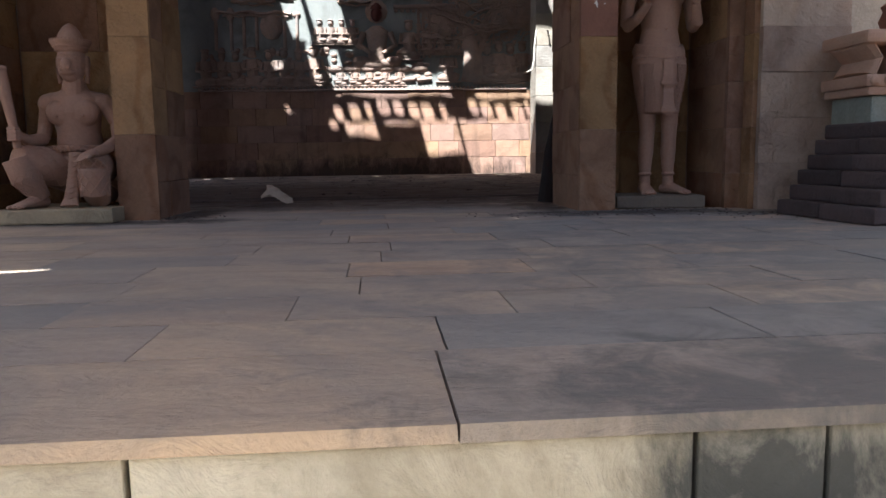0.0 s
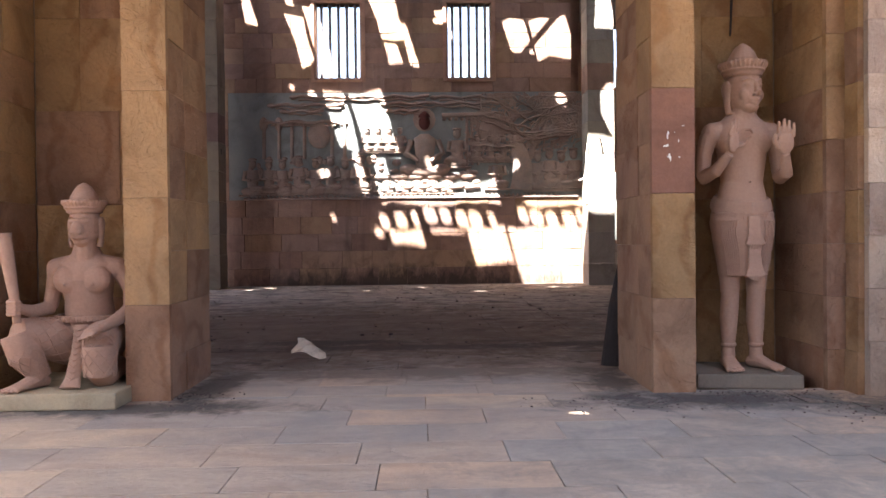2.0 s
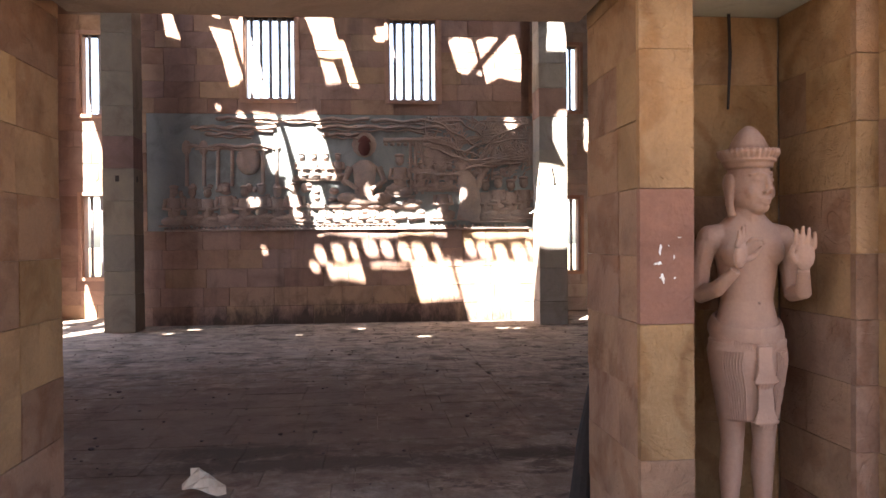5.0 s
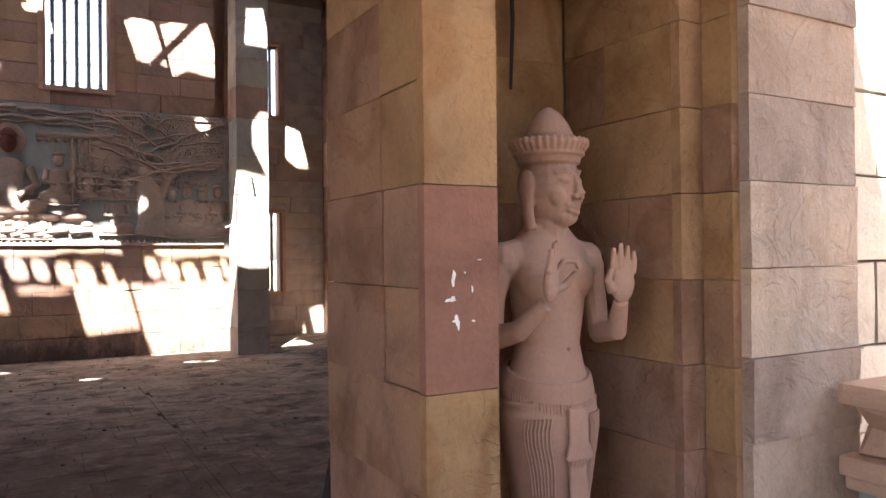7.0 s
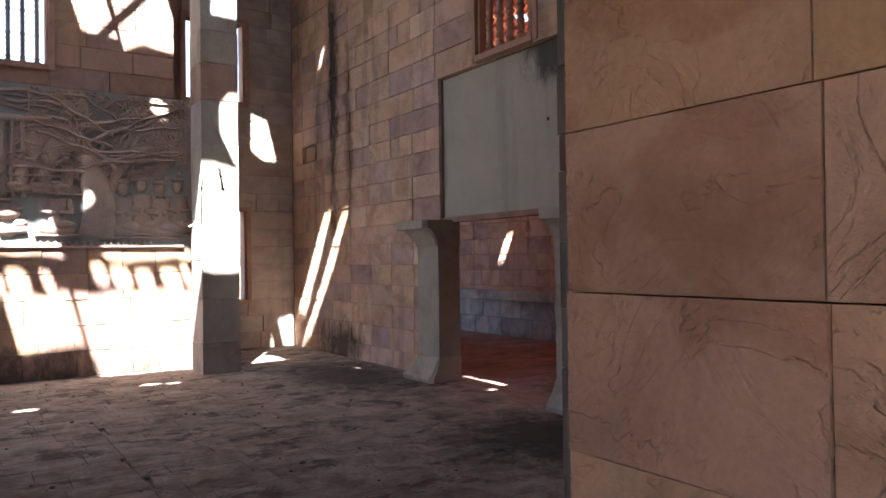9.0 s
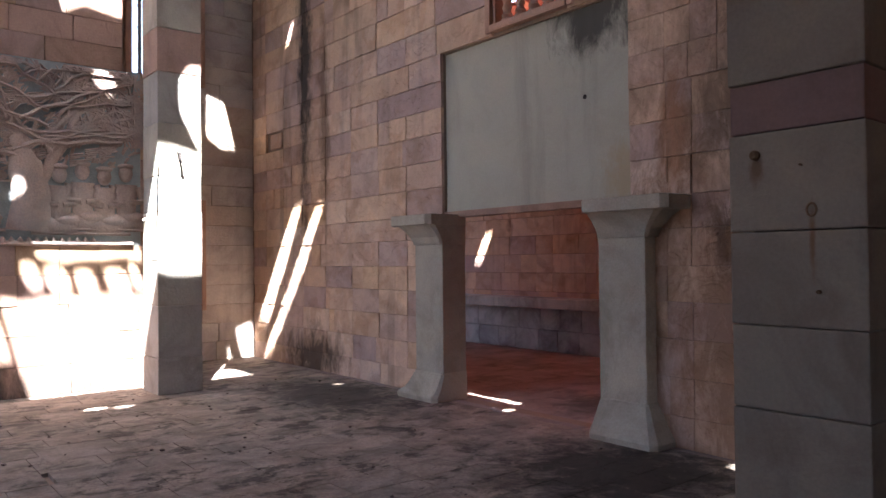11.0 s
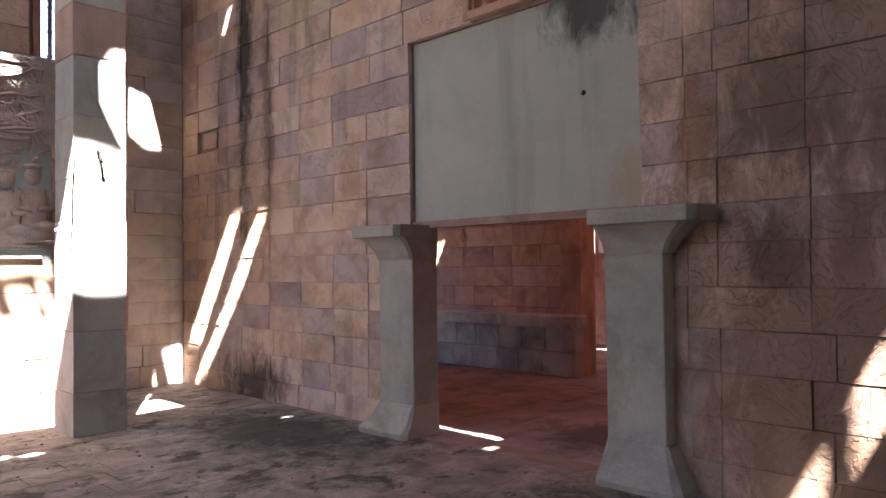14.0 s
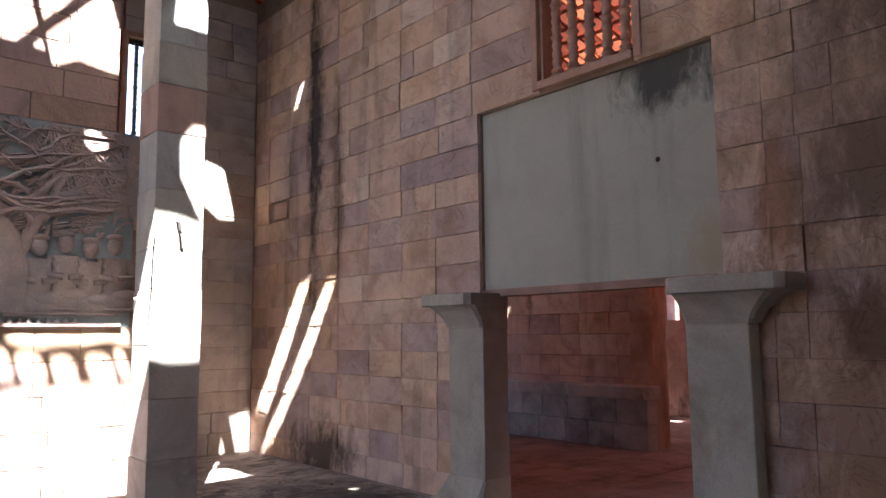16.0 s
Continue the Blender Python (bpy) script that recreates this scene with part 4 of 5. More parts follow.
def crowned_head(bm, c, s=1.0, snout=False):
    """Head with long ears under a flaring crown and a cone; c is the chin's height at the neck axis; it looks to -y."""
    x, y, z = c
    ball(bm, (x, y, z + 0.125 * s), (0.085 * s, 0.098 * s, 0.115 * s), 18)
    ball(bm, (x, y - 0.012 * s, z + 0.07 * s), (0.077 * s, 0.084 * s, 0.072 * s), 16)
    ball(bm, (x, y - 0.05 * s, z + 0.025 * s), (0.045 * s, 0.045 * s, 0.03 * s), 12)
    tube(bm, [(x, y + 0.01, z - 0.09 * s), (x, y + 0.005, z + 0.05 * s)], [0.064 * s, 0.058 * s], 12)
    # crown
    tube(bm, [(x, y, z + 0.185 * s), (x, y, z + 0.2 * s), (x, y, z + 0.215 * s), (x, y, z + 0.25 * s), (x, y, z + 0.258 * s)], [0.094 * s, 0.097 * s, 0.102 * s, 0.12 * s, 0.114 * s], 30)
    tube(bm, [(x, y, z + 0.24 * s), (x, y, z + 0.275 * s), (x, y, z + 0.31 * s), (x, y, z + 0.34 * s), (x, y, z + 0.36 * s)], [0.08 * s, 0.076 * s, 0.06 * s, 0.038 * s, 0.012 * s], 20)
    for i in range(34):
        a = 2 * math.pi * i / 34
        tube(bm, [(x + r * s * math.cos(a), y + r * s * math.sin(a), z + h * s) for r, h in ((0.106, 0.224), (0.116, 0.244), (0.118, 0.262))], [0.005 * s, 0.0085 * s, 0.004 * s], 6)
    tube(bm, [(x + 0.104 * s * math.cos(a), y + 0.104 * s * math.sin(a), z + 0.214 * s) for a in (k * math.pi / 14 for k in range(29))], [0.006 * s] * 29, 6)
    for sd in (-1, 1):
        ball(bm, (x + sd * 0.09 * s, y + 0.02 * s, z + 0.12 * s), (0.014 * s, 0.032 * s, 0.048 * s), 10)
        tube(bm, [(x + sd * 0.09 * s, y + 0.02 * s, z + 0.11 * s), (x + sd * 0.088 * s, y + 0.015 * s, z + 0.04 * s), (x + sd * 0.08 * s, y + 0.01 * s, z - 0.01 * s)], [(0.013 * s, 0.026 * s), (0.013 * s, 0.02 * s), 0.017 * s], 9)
        ball(bm, (x + sd * 0.034 * s, y - 0.079 * s, z + 0.134 * s), (0.021 * s, 0.013 * s, 0.011 * s), 10)
        tube(bm, [(x + sd * 0.014 * s, y - 0.092 * s, z + 0.14 * s), (x + sd * 0.034 * s, y - 0.092 * s, z + 0.128 * s), (x + sd * 0.055 * s, y - 0.074 * s, z + 0.136 * s)], [0.0035 * s] * 3, 6)
        tube(bm, [(x + sd * 0.008 * s, y - 0.095 * s, z + 0.152 * s), (x + sd * 0.036 * s, y - 0.087 * s, z + 0.163 * s), (x + sd * 0.062 * s, y - 0.064 * s, z + 0.152 * s)], [0.006 * s] * 3, 6)
    if snout:
        ball(bm, (x, y - 0.09 * s, z + 0.09 * s), (0.036 * s, 0.045 * s, 0.05 * s), 12)
        ball(bm, (x, y - 0.085 * s, z + 0.05 * s), (0.048 * s, 0.035 * s, 0.02 * s), 12)
        for sd in (-1, 1):
            ball(bm, (x + sd * 0.02 * s, y - 0.118 * s, z + 0.075 * s), (0.016 * s, 0.014 * s, 0.012 * s), 8)
    else:
        for sd in (-1, 1):
            ball(bm, (x + sd * 0.044 * s, y - 0.062 * s, z + 0.085 * s), (0.03 * s, 0.026 * s, 0.034 * s), 12)
        tube(bm, [(x, y - 0.096 * s, z + 0.15 * s), (x, y - 0.106 * s, z + 0.11 * s), (x, y - 0.113 * s, z + 0.088 * s)], [0.009 * s, 0.012 * s, 0.016 * s], 10)
        for sd in (-1, 1):
            ball(bm, (x + sd * 0.014 * s, y - 0.105 * s, z + 0.083 * s), (0.011 * s, 0.012 * s, 0.009 * s), 8)
        tube(bm, [(x - 0.034 * s, y - 0.086 * s, z + 0.06 * s), (x, y - 0.101 * s, z + 0.053 * s), (x + 0.034 * s, y - 0.086 * s, z + 0.06 * s)], [0.005 * s, 0.011 * s, 0.005 * s], 8)
        tube(bm, [(x - 0.028 * s, y - 0.086 * s, z + 0.046 * s), (x, y - 0.098 * s, z + 0.036 * s), (x + 0.028 * s, y - 0.086 * s, z + 0.046 * s)], [0.005 * s, 0.011 * s, 0.005 * s], 8)


def foot(bm, at, yaw, s=1.0):
    m = Matrix.Translation(at) @ Matrix.Rotation(yaw, 4, "Z")
    p = lambda x, y, z: m @ Vector((x * s, y * s, z * s))
    tube(bm, [p(0, 0.06, 0.035), p(0, -0.02, 0.045), p(0, -0.1, 0.028), p(0, -0.155, 0.02)], [(0.04 * s, 0.034 * s), (0.044 * s, 0.042 * s), (0.052 * s, 0.026 * s), (0.05 * s, 0.018 * s)], 10)
    for i in range(5):
        x = -0.042 + 0.021 * i
        tube(bm, [p(x, -0.14, 0.02), p(x * 1.1, -0.195 + 0.012 * abs(i - 1), 0.014)], [0.0125 * s, 0.011 * s], 7)


def standing_statue():
    bm = bmesh.new()
    for sd in (-1, 1):
        tube(bm, [(sd * 0.09, 0, 0.95), (sd * 0.082, -0.005, 0.62), (sd * 0.08, -0.005, 0.45), (sd * 0.082, 0.012, 0.3), (sd * 0.085, 0.012, 0.13), (sd * 0.087, 0.012, 0.04)],
             [0.1, 0.066, 0.053, 0.053, 0.037, 0.042], 28)
        ball(bm, (sd * 0.08, -0.026, 0.47), (0.04, 0.036, 0.05), 10)
        bmesh.ops.create_cone(bm, cap_ends=True, segments=14, radius1=0.047, radius2=0.047, depth=0.016, matrix=Matrix.Translation((sd * 0.085, 0.01, 0.145)))
        foot(bm, (sd * 0.09, 0.0, 0.0), sd * 0.3 + 0.15)
    # trunk
    tube(bm, [(0, 0.01, 0.86), (0, 0.01, 1.0), (0, 0.005, 1.14), (0, 0, 1.3), (0, 0.005, 1.42), (0, 0.01, 1.48), (0, 0.01, 1.525), (0, 0.008, 1.57)],
         [(0.17, 0.115), (0.158, 0.112), (0.124, 0.095), (0.146, 0.104), (0.172, 0.108), (0.165, 0.09), (0.11, 0.076), (0.068, 0.066)], 44)
    for sd in (-1, 1):
        ball(bm, (sd * 0.075, -0.048, 1.37), (0.088, 0.056, 0.08), 14)
        ball(bm, (sd * 0.185, 0.01, 1.43), (0.06, 0.062, 0.07), 12)
        tube(bm, [(sd * 0.2, 0.01, 1.42), (sd * 0.226, 0.02, 1.3), (sd * 0.238, 0.01, 1.17)], [0.054, 0.047, 0.042], 12)
    tube(bm, [(-0.185, 0.01, 1.44), (0, 0.01, 1.47), (0.185, 0.01, 1.44)], [0.058, 0.066, 0.058], 12)
    # forearms come forward and up
    tube(bm, [(-0.238, 0.01, 1.165), (-0.2, -0.1, 1.2), (-0.15, -0.185, 1.29)], [0.044, 0.038, 0.026], 12)
    tube(bm, [(0.238, 0.01, 1.165), (0.22, -0.11, 1.18), (0.18, -0.18, 1.29)], [0.044, 0.039, 0.026], 12)
    open_palm(bm, (-0.138, -0.2, 1.36), (0.1, 0.05, 1), (0.6, -0.8, 0), (0.8, 0.6, 0), 1.2, 0.1, ring=True)
    open_palm(bm, (0.178, -0.19, 1.35), (0.02, -0.03, 1), (-0.1, -1, 0), (-1, 0.1, 0), 1.2, 0.05)
    before = set(bm.verts)
    crowned_head(bm, (0, -0.01, 1.555), 1.17)
    bmesh.ops.rotate(bm, verts=[v for v in bm.verts if v not in before], cent=(0, 0.0, 1.6), matrix=Matrix.Rotation(radians(18), 3, "Z"))
    ball(bm, (0.0, -0.118, 1.13), (0.008, 0.012, 0.008), 6)
    # kilt, close to the thighs
    tube(bm, [(0, 0.01, 1.05), (0, 0.01, 1.0), (0, 0.005, 0.9), (0, 0.0, 0.76), (0, 0.0, 0.62), (0, 0.0, 0.572), (0, 0.0, 0.566)], [(0.142, 0.106), (0.168, 0.12), (0.194, 0.138), (0.175, 0.13), (0.15, 0.118), (0.144, 0.115), (0.13, 0.104)], 60)
    # sagging sash round the hips
    ring = [(0.17 * math.sin(a), 0.01 - 0.133 * math.cos(a), 1.065 - 0.11 * (1 + math.cos(a)) / 2) for a in (k * 2 * math.pi / 28 for k in range(29))]
    tube(bm, ring, [(0.028 + 0.034 * (1 + math.cos(k * 2 * math.pi / 28)) / 2, 0.009) for k in range(29)], 12)
    # fish-tail pleats in two tiers
    for z, h in ((0.93, 0.2), (0.75, 0.21)):
        for k in range(-4, 5):
            tube(bm, [(0.012 + k * 0.0075, -0.14, z), (0.012 + k * 0.0085, -0.149, z - h * 0.55), (0.012 + k * 0.0135, -0.152, z - h * 0.85), (0.012 + k * 0.0175, -0.146, z - h + 0.0026 * k * k)], [0.007, 0.007, 0.0085, 0.005], 7)
    body = sculpt(bm, 0.0045, 2)
    # pleated front panels beside the tail, and a cord line on the hip
    for sd in (-1, 1):
        for k in range(8):
            a = sd * (0.42 + 0.075 * k)
            pts = []
            for j in range(8):
                z = 0.9 - 0.325 * j / 7
                w = 0.194 if z > 0.85 else 0.194 - (0.85 - z) * 0.175
                d = 0.141 if z > 0.82 else 0.141 - (0.82 - z) * 0.09
                q = a + sd * 0.07 * math.sin((z - 0.74) * 18) * (1 if z > 0.74 else 0)
                pts.append((w * 1.0 * math.sin(q), 0.003 - d * math.cos(q), z))
            tube(body, pts, [0.0045] * 8, 6)
    for z0 in (0.9, 0.82):
        path = []
        for j in range(7):
            q, z = 0.5 + 0.12 * j, z0 - 0.03 * j
            path.append(((0.194 - max(0.0, 0.85 - z) * 0.17) * math.sin(q), 0.003 - (0.14 - max(0.0, 0.85 - z) * 0.09) * math.cos(q), z))
        tube(body, path, [0.005] * 7, 6)
    for k in range(46):
        a = (k - 22.5) / 46 * math.pi * 1.05
        zc = 1.065 - 0.11 * (1 + math.cos(a)) / 2
        hw = 0.026 + 0.028 * (1 + math.cos(a)) / 2
        tube(body, [(0.178 * math.sin(a), 0.01 - 0.141 * math.cos(a), zc - hw * 0.25), (0.179 * math.sin(a), 0.01 - 0.142 * math.cos(a), zc - hw)], [0.003, 0.0035], 5)
    return body


statue = link("standing_statue", standing_statue(), STATUE, None, "pink carved stone standing figure with crown and raised palms", "statue")
statue.location = (2.0, 5.16, F + 0.085)
PLINTH = stone("plinth_stone", [(0.34, 0.28, 0.19), (0.31, 0.255, 0.175)], dirt=(0.12, 0.11, 0.09), dirt_amount=0.3)
link("plinth", boxes((-0.3, 0.3, -0.24, 0.22, 0.0, 0.087), bevel=0.014), DARKPILLAR, None, "low grey-brown stone plinth under the standing figure", "plinth").matrix_basis = pose(1.98, 5.17, F, 0, 0, -8)
smooth(statue, 50)


def net(body, pts, radii, turns=1.2, lines=9):
    """Crossing cords round a limb."""
    pts = [Vector(p) for p in pts]
    d = (pts[-1] - pts[0]).normalized()
    u = d.cross(Vector((0, 0, 1)) if abs(d.z) < 0.8 else Vector((1, 0, 0))).normalized()
    v = d.cross(u)
    for way in (-1, 1):
        for k in range(lines):
            path = []
            for j in range(15):
                t = j / 14 * (len(pts) - 1)
                i = min(int(t), len(pts) - 2)
                c, r = pts[i].lerp(pts[i + 1], t - i), radii[i] + (radii[i + 1] - radii[i]) * (t - i)
                a = 2 * math.pi * (k / lines + way * turns * j / 28)
                path.append(c + (u * math.cos(a) + v * math.sin(a)) * r * 1.0)
            tube(body, path, [0.0035] * 15, 5)


THIGH = [(-0.05, 0.05, 0.2), (-0.17, -0.1, 0.27), (-0.26, -0.23, 0.31)]
SHIN = [(-0.26, -0.23, 0.31), (-0.22, -0.22, 0.19), (-0.15, -0.18, 0.055)]
KNEE = [(0.12, 0.06, 0.24), (0.165, -0.12, 0.26), (0.185, -0.23, 0.22)]


def kneeling_statue():
    bm = bmesh.new()
    tube(bm, [(0.02, 0.06, 0.16), (0.02, 0.05, 0.36), (0.02, 0.03, 0.48), (0.02, 0.01, 0.6), (0.02, 0.02, 0.68), (0.02, 0.03, 0.74)],
         [(0.18, 0.15), (0.142, 0.12), (0.132, 0.105), (0.155, 0.115), (0.165, 0.105), (0.085, 0.075)], 40)
    for sd in (-1, 1):
        ball(bm, (0.02 + sd * 0.075, -0.05, 0.595), (0.09, 0.058, 0.085), 14)
        ball(bm, (0.02 + sd * 0.175, 0.02, 0.655), (0.06, 0.062, 0.065), 12)
        ball(bm, (0.02 + sd * 0.08, -0.106, 0.57), (0.009, 0.01, 0.009), 8)
    tube(bm, [(-0.155, 0.02, 0.66), (0.02, 0.02, 0.69), (0.195, 0.02, 0.66)], [0.06, 0.068, 0.06], 12)
    tube(bm, [(0.02, 0.02, 0.7), (0.02, 0.01, 0.75), (0.025, 0.0, 0.8)], [(0.12, 0.08), (0.082, 0.07), 0.062], 12)
    # raised right leg
    tube(bm, THIGH, [0.12, 0.116, 0.086], 32)
    tube(bm, SHIN, [0.088, 0.09, 0.048], 28)
    foot(bm, (-0.17, -0.2, 0.0), -0.45, 1.0)
    # left leg kneels
    tube(bm, KNEE, [0.115, 0.105, 0.088], 32)
    tube(bm, [(0.185, -0.22, 0.24), (0.185, -0.22, 0.1), (0.17, -0.14, 0.06), (0.15, 0.12, 0.07)], [0.09, 0.082, 0.075, 0.06], 28)
    # loincloth end
    tube(bm, [(0.05, -0.13, 0.34), (0.05, -0.19, 0.2), (0.05, -0.25, 0.06), (0.05, -0.29, 0.015)], [(0.04, 0.02), (0.035, 0.02), (0.045, 0.02), (0.06, 0.014)], 10)
    tube(bm, [(0.185 * math.sin(a) + 0.02, 0.05 - 0.15 * math.cos(a), 0.37) for a in (k * 2 * math.pi / 24 for k in range(25))], [(0.02, 0.016)] * 25, 8)
    # arms: one holds a club upright, one rests on the knee
    tube(bm, [(-0.15, 0.02, 0.66), (-0.19, 0.05, 0.53), (-0.2, 0.02, 0.43)], [0.054, 0.046, 0.04], 12)
    tube(bm, [(-0.2, 0.02, 0.43), (-0.23, -0.12, 0.42), (-0.245, -0.24, 0.45)], [0.042, 0.036, 0.026], 12)
    tube(bm, [(0.2, 0.02, 0.66), (0.265, 0.03, 0.53), (0.28, -0.02, 0.42)], [0.054, 0.046, 0.04], 12)
    tube(bm, [(0.28, -0.02, 0.42), (0.25, -0.14, 0.37), (0.2, -0.24, 0.335)], [0.042, 0.036, 0.026], 12)
    ball(bm, (0.19, -0.27, 0.33), (0.045, 0.05, 0.022), 10)
    for i in range(4):
        tube(bm, [(0.21 - 0.02 * i, -0.29, 0.33), (0.19 - 0.022 * i, -0.34, 0.3 - 0.008 * i)], [0.012, 0.009], 7)
    tube(bm, [(-0.235, -0.27, 0.37), (-0.25, -0.265, 0.5), (-0.28, -0.255, 0.66), (-0.305, -0.25, 0.8), (-0.308, -0.25, 0.835), (-0.31, -0.25, 0.838), (-0.312, -0.25, 0.862)], [0.022, 0.025, 0.033, 0.039, 0.036, 0.043, 0.041], 16)
    ball(bm, (-0.243, -0.265, 0.455), (0.038, 0.04, 0.045), 10)
    for i in range(4):
        z = 0.422 + 0.022 * i
        tube(bm, [(-0.28, -0.265, z), (-0.262, -0.31, z), (-0.218, -0.312, z), (-0.205, -0.29, z)], [0.01, 0.012, 0.012, 0.01], 7)
    crowned_head(bm, (0.03, -0.03, 0.79), 1.0, snout=True)
    body = sculpt(bm, 0.0045, 2)
    # net pattern on the breeches
    net(body, [*THIGH[:2], (-0.24, -0.2, 0.3)], [0.122, 0.118, 0.092], 0.9)
    net(body, [(-0.245, -0.228, 0.26), *SHIN[1:]], [0.082, 0.09, 0.05], 0.8)
    net(body, [(0.185, -0.22, 0.3), (0.185, -0.22, 0.2), (0.185, -0.22, 0.07)], [0.07, 0.092, 0.084], 0.7)
    for k in range(22):
        a = (k - 10.5) / 22 * math.pi * 1.1
        p = Vector((0.02 + 0.2 * math.sin(a), 0.05 - 0.166 * math.cos(a), 0.385))
        tube(body, [p, p + Vector((0.008, 0, -0.034))], [0.006, 0.004], 5)
    for k in range(9):
        z = 0.33 - 0.032 * k
        y = -0.165 - 0.11 * (k / 9)
        tube(body, [(0.02, y, z), (0.05, y - 0.018, z - 0.015), (0.08, y, z)], [0.004] * 3, 5)
    return body


monkey = link("kneeling_statue", kneeling_statue(), STATUE, None, "pink carved stone kneeling guardian figure holding a club", "statue")
monkey.location = (-1.93, 5.04, F + 0.09)
link("plinth", boxes((-0.36, 0.33, -0.37, 0.33, 0.0, 0.092), bevel=0.012), PLINTH, None, "low greenish-yellow stone plinth under the kneeling figure", "plinth").location = (-1.93, 5.04, F)
smooth(monkey, 50)


# ---- carved relief ----
def relief():
    rnd = random.Random(12)
    bm = bmesh.new()
    x0, x1, z0, z1 = REL

    def line(pts, r, deep=0.05):
        tube(bm, [(x, -0.005, z) for x, z in pts], [(r, deep) if abs(pts[-1][0] - pts[0][0]) < abs(pts[-1][1] - pts[0][1]) else (r, deep) for _ in pts], 7)

    def blob(x, z, rx, rz, deep=0.05):
        ball(bm, (x, 0.0, z), (rx, deep, rz), 9)

    def sitter(x, z, s, flip=1):
        blob(x, z + 0.09 * s, 0.24 * s, 0.1 * s, 0.07)
        blob(x + 0.08 * s * flip, z + 0.14 * s, 0.17 * s, 0.07 * s, 0.09)
        tube(bm, [(x, 0, z + 0.15 * s), (x, -0.01, z + 0.35 * s), (x, -0.01, z + 0.5 * s)], [(0.1 * s, 0.06), (0.115 * s, 0.07), (0.12 * s, 0.05)], 9)
        blob(x, z + 0.62 * s, 0.078 * s, 0.095 * s, 0.075)
        blob(x, z + 0.7 * s, 0.09 * s, 0.035 * s, 0.08)
        for sd in (-1, 1):
            tube(bm, [(x + sd * 0.13 * s, -0.01, z + 0.48 * s), (x + sd * 0.17 * s, -0.02, z + 0.32 * s), (x + sd * 0.02 * s, -0.07, z + 0.3 * s)], [0.045 * s, 0.04 * s, 0.03 * s], 7)
        line([(x - 0.26 * s, z + 0.01), (x + 0.26 * s, z + 0.01)], 0.02 * s)
    # row of worshippers
    for i in range(8):
        sitter(-3.33 + 0.31 * i + rnd.uniform(-0.03, 0.03), 2.92 + 0.03 * (i % 2), 1.0 + rnd.uniform(-0.06, 0.08), 1)
    for i in range(5):
        blob(-3.0 + 0.5 * i, 3.62, 0.075, 0.09, 0.05)
    # parasols and poles behind them
    for i, x in enumerate((-3.1, -2.8, -2.55, -2.3, -1.75, -1.5)):
        line([(x, 3.65), (x + 0.01, 4.35)], 0.035, 0.04)
        blob(x, 4.35, 0.09, 0.14 if i < 2 else 0.06, 0.05)
    blob(-2.0, 4.12, 0.24, 0.27, 0.06)
    # layered clouds and eaves
    for z, xa, xb in ((4.88, -2.5, 0.2), (4.72, -2.95, -1.5), (4.6, -2.7, -1.9), (4.38, -3.05, -1.6), (4.74, -0.7, 1.6), (4.86, 0.3, 1.9), (4.6, -0.6, 0.0)):
        n = max(6, int((xb - xa) / 0.16))
        line([(xa + (xb - xa) * i / n, z + 0.025 * math.sin(i * 1.7 + z * 9)) for i in range(n + 1)], 0.035, 0.06)
        line([(xa + 0.1 + (xb - xa) * i / n, z - 0.06 + 0.02 * math.sin(i * 2.3)) for i in range(n)], 0.018, 0.045)
        for i in range(0, n, 4):
            blob(xa + (xb - xa) * i / n, z, 0.09, 0.045, 0.06)
    # seated figure in the middle
    x, z = 0.1, 3.3
    blob(x, z + 0.08, 0.52, 0.12, 0.1)
    blob(x - 0.32, z + 0.14, 0.2, 0.1, 0.12)
    blob(x + 0.32, z + 0.14, 0.2, 0.1, 0.12)
    tube(bm, [(x, 0, z + 0.15), (x, -0.03, z + 0.45), (x, -0.03, z + 0.72), (x, -0.01, z + 0.82)], [(0.18, 0.09), (0.19, 0.1), (0.24, 0.09), (0.1, 0.06)], 12)
    for sd in (-1, 1):
        tube(bm, [(x + sd * 0.26, -0.02, z + 0.7), (x + sd * 0.36, -0.04, z + 0.45), (x + sd * 0.12, -0.1, z + 0.28)], [0.07, 0.06, 0.045], 8)
    blob(x, z + 1.12, 0.24, 0.24, 0.04)
    for i in range(6):
        blob(x - 0.85 + 0.34 * i, z - 0.02, 0.2, 0.07, 0.07)
        line([(x - 0.9 + 0.34 * i, z - 0.25), (x - 0.6 + 0.34 * i, z - 0.22)], 0.05, 0.06)
    # attendant and pavilion
    sitter(0.75, 3.45, 1.1, -1)
    for x in (0.95, 1.05, 1.17):
        line([(x, 3.5), (x, 4.5)], 0.03, 0.05)
    line([(0.45, 4.5), (1.5, 4.52)], 0.05, 0.07)
    for i in range(9):
        blob(0.5 + 0.12 * i, 4.43, 0.045, 0.035, 0.05)
    blob(1.45, 4.2, 0.3, 0.3, 0.05)
    for i in range(6):
        sitter(-0.95 + 0.3 * i, 2.93, 0.55, -1)
    for i in range(4):
        sitter(-1.05 + 0.22 * i, 3.75, 0.7, 1)
    for i in range(3):
        sitter(1.15 + 0.26 * i, 3.55, 0.75, -1)
    # bowing figures
    sitter(1.55, 3.0, 1.0, 1)
    tube(bm, [(2.05, 0, 3.0), (2.08, -0.03, 3.4), (2.0, -0.02, 3.75), (1.95, 0, 3.95)], [(0.24, 0.08), (0.2, 0.1), (0.18, 0.09), (0.1, 0.06)], 10)
    blob(1.93, 4.0, 0.1, 0.12, 0.08)
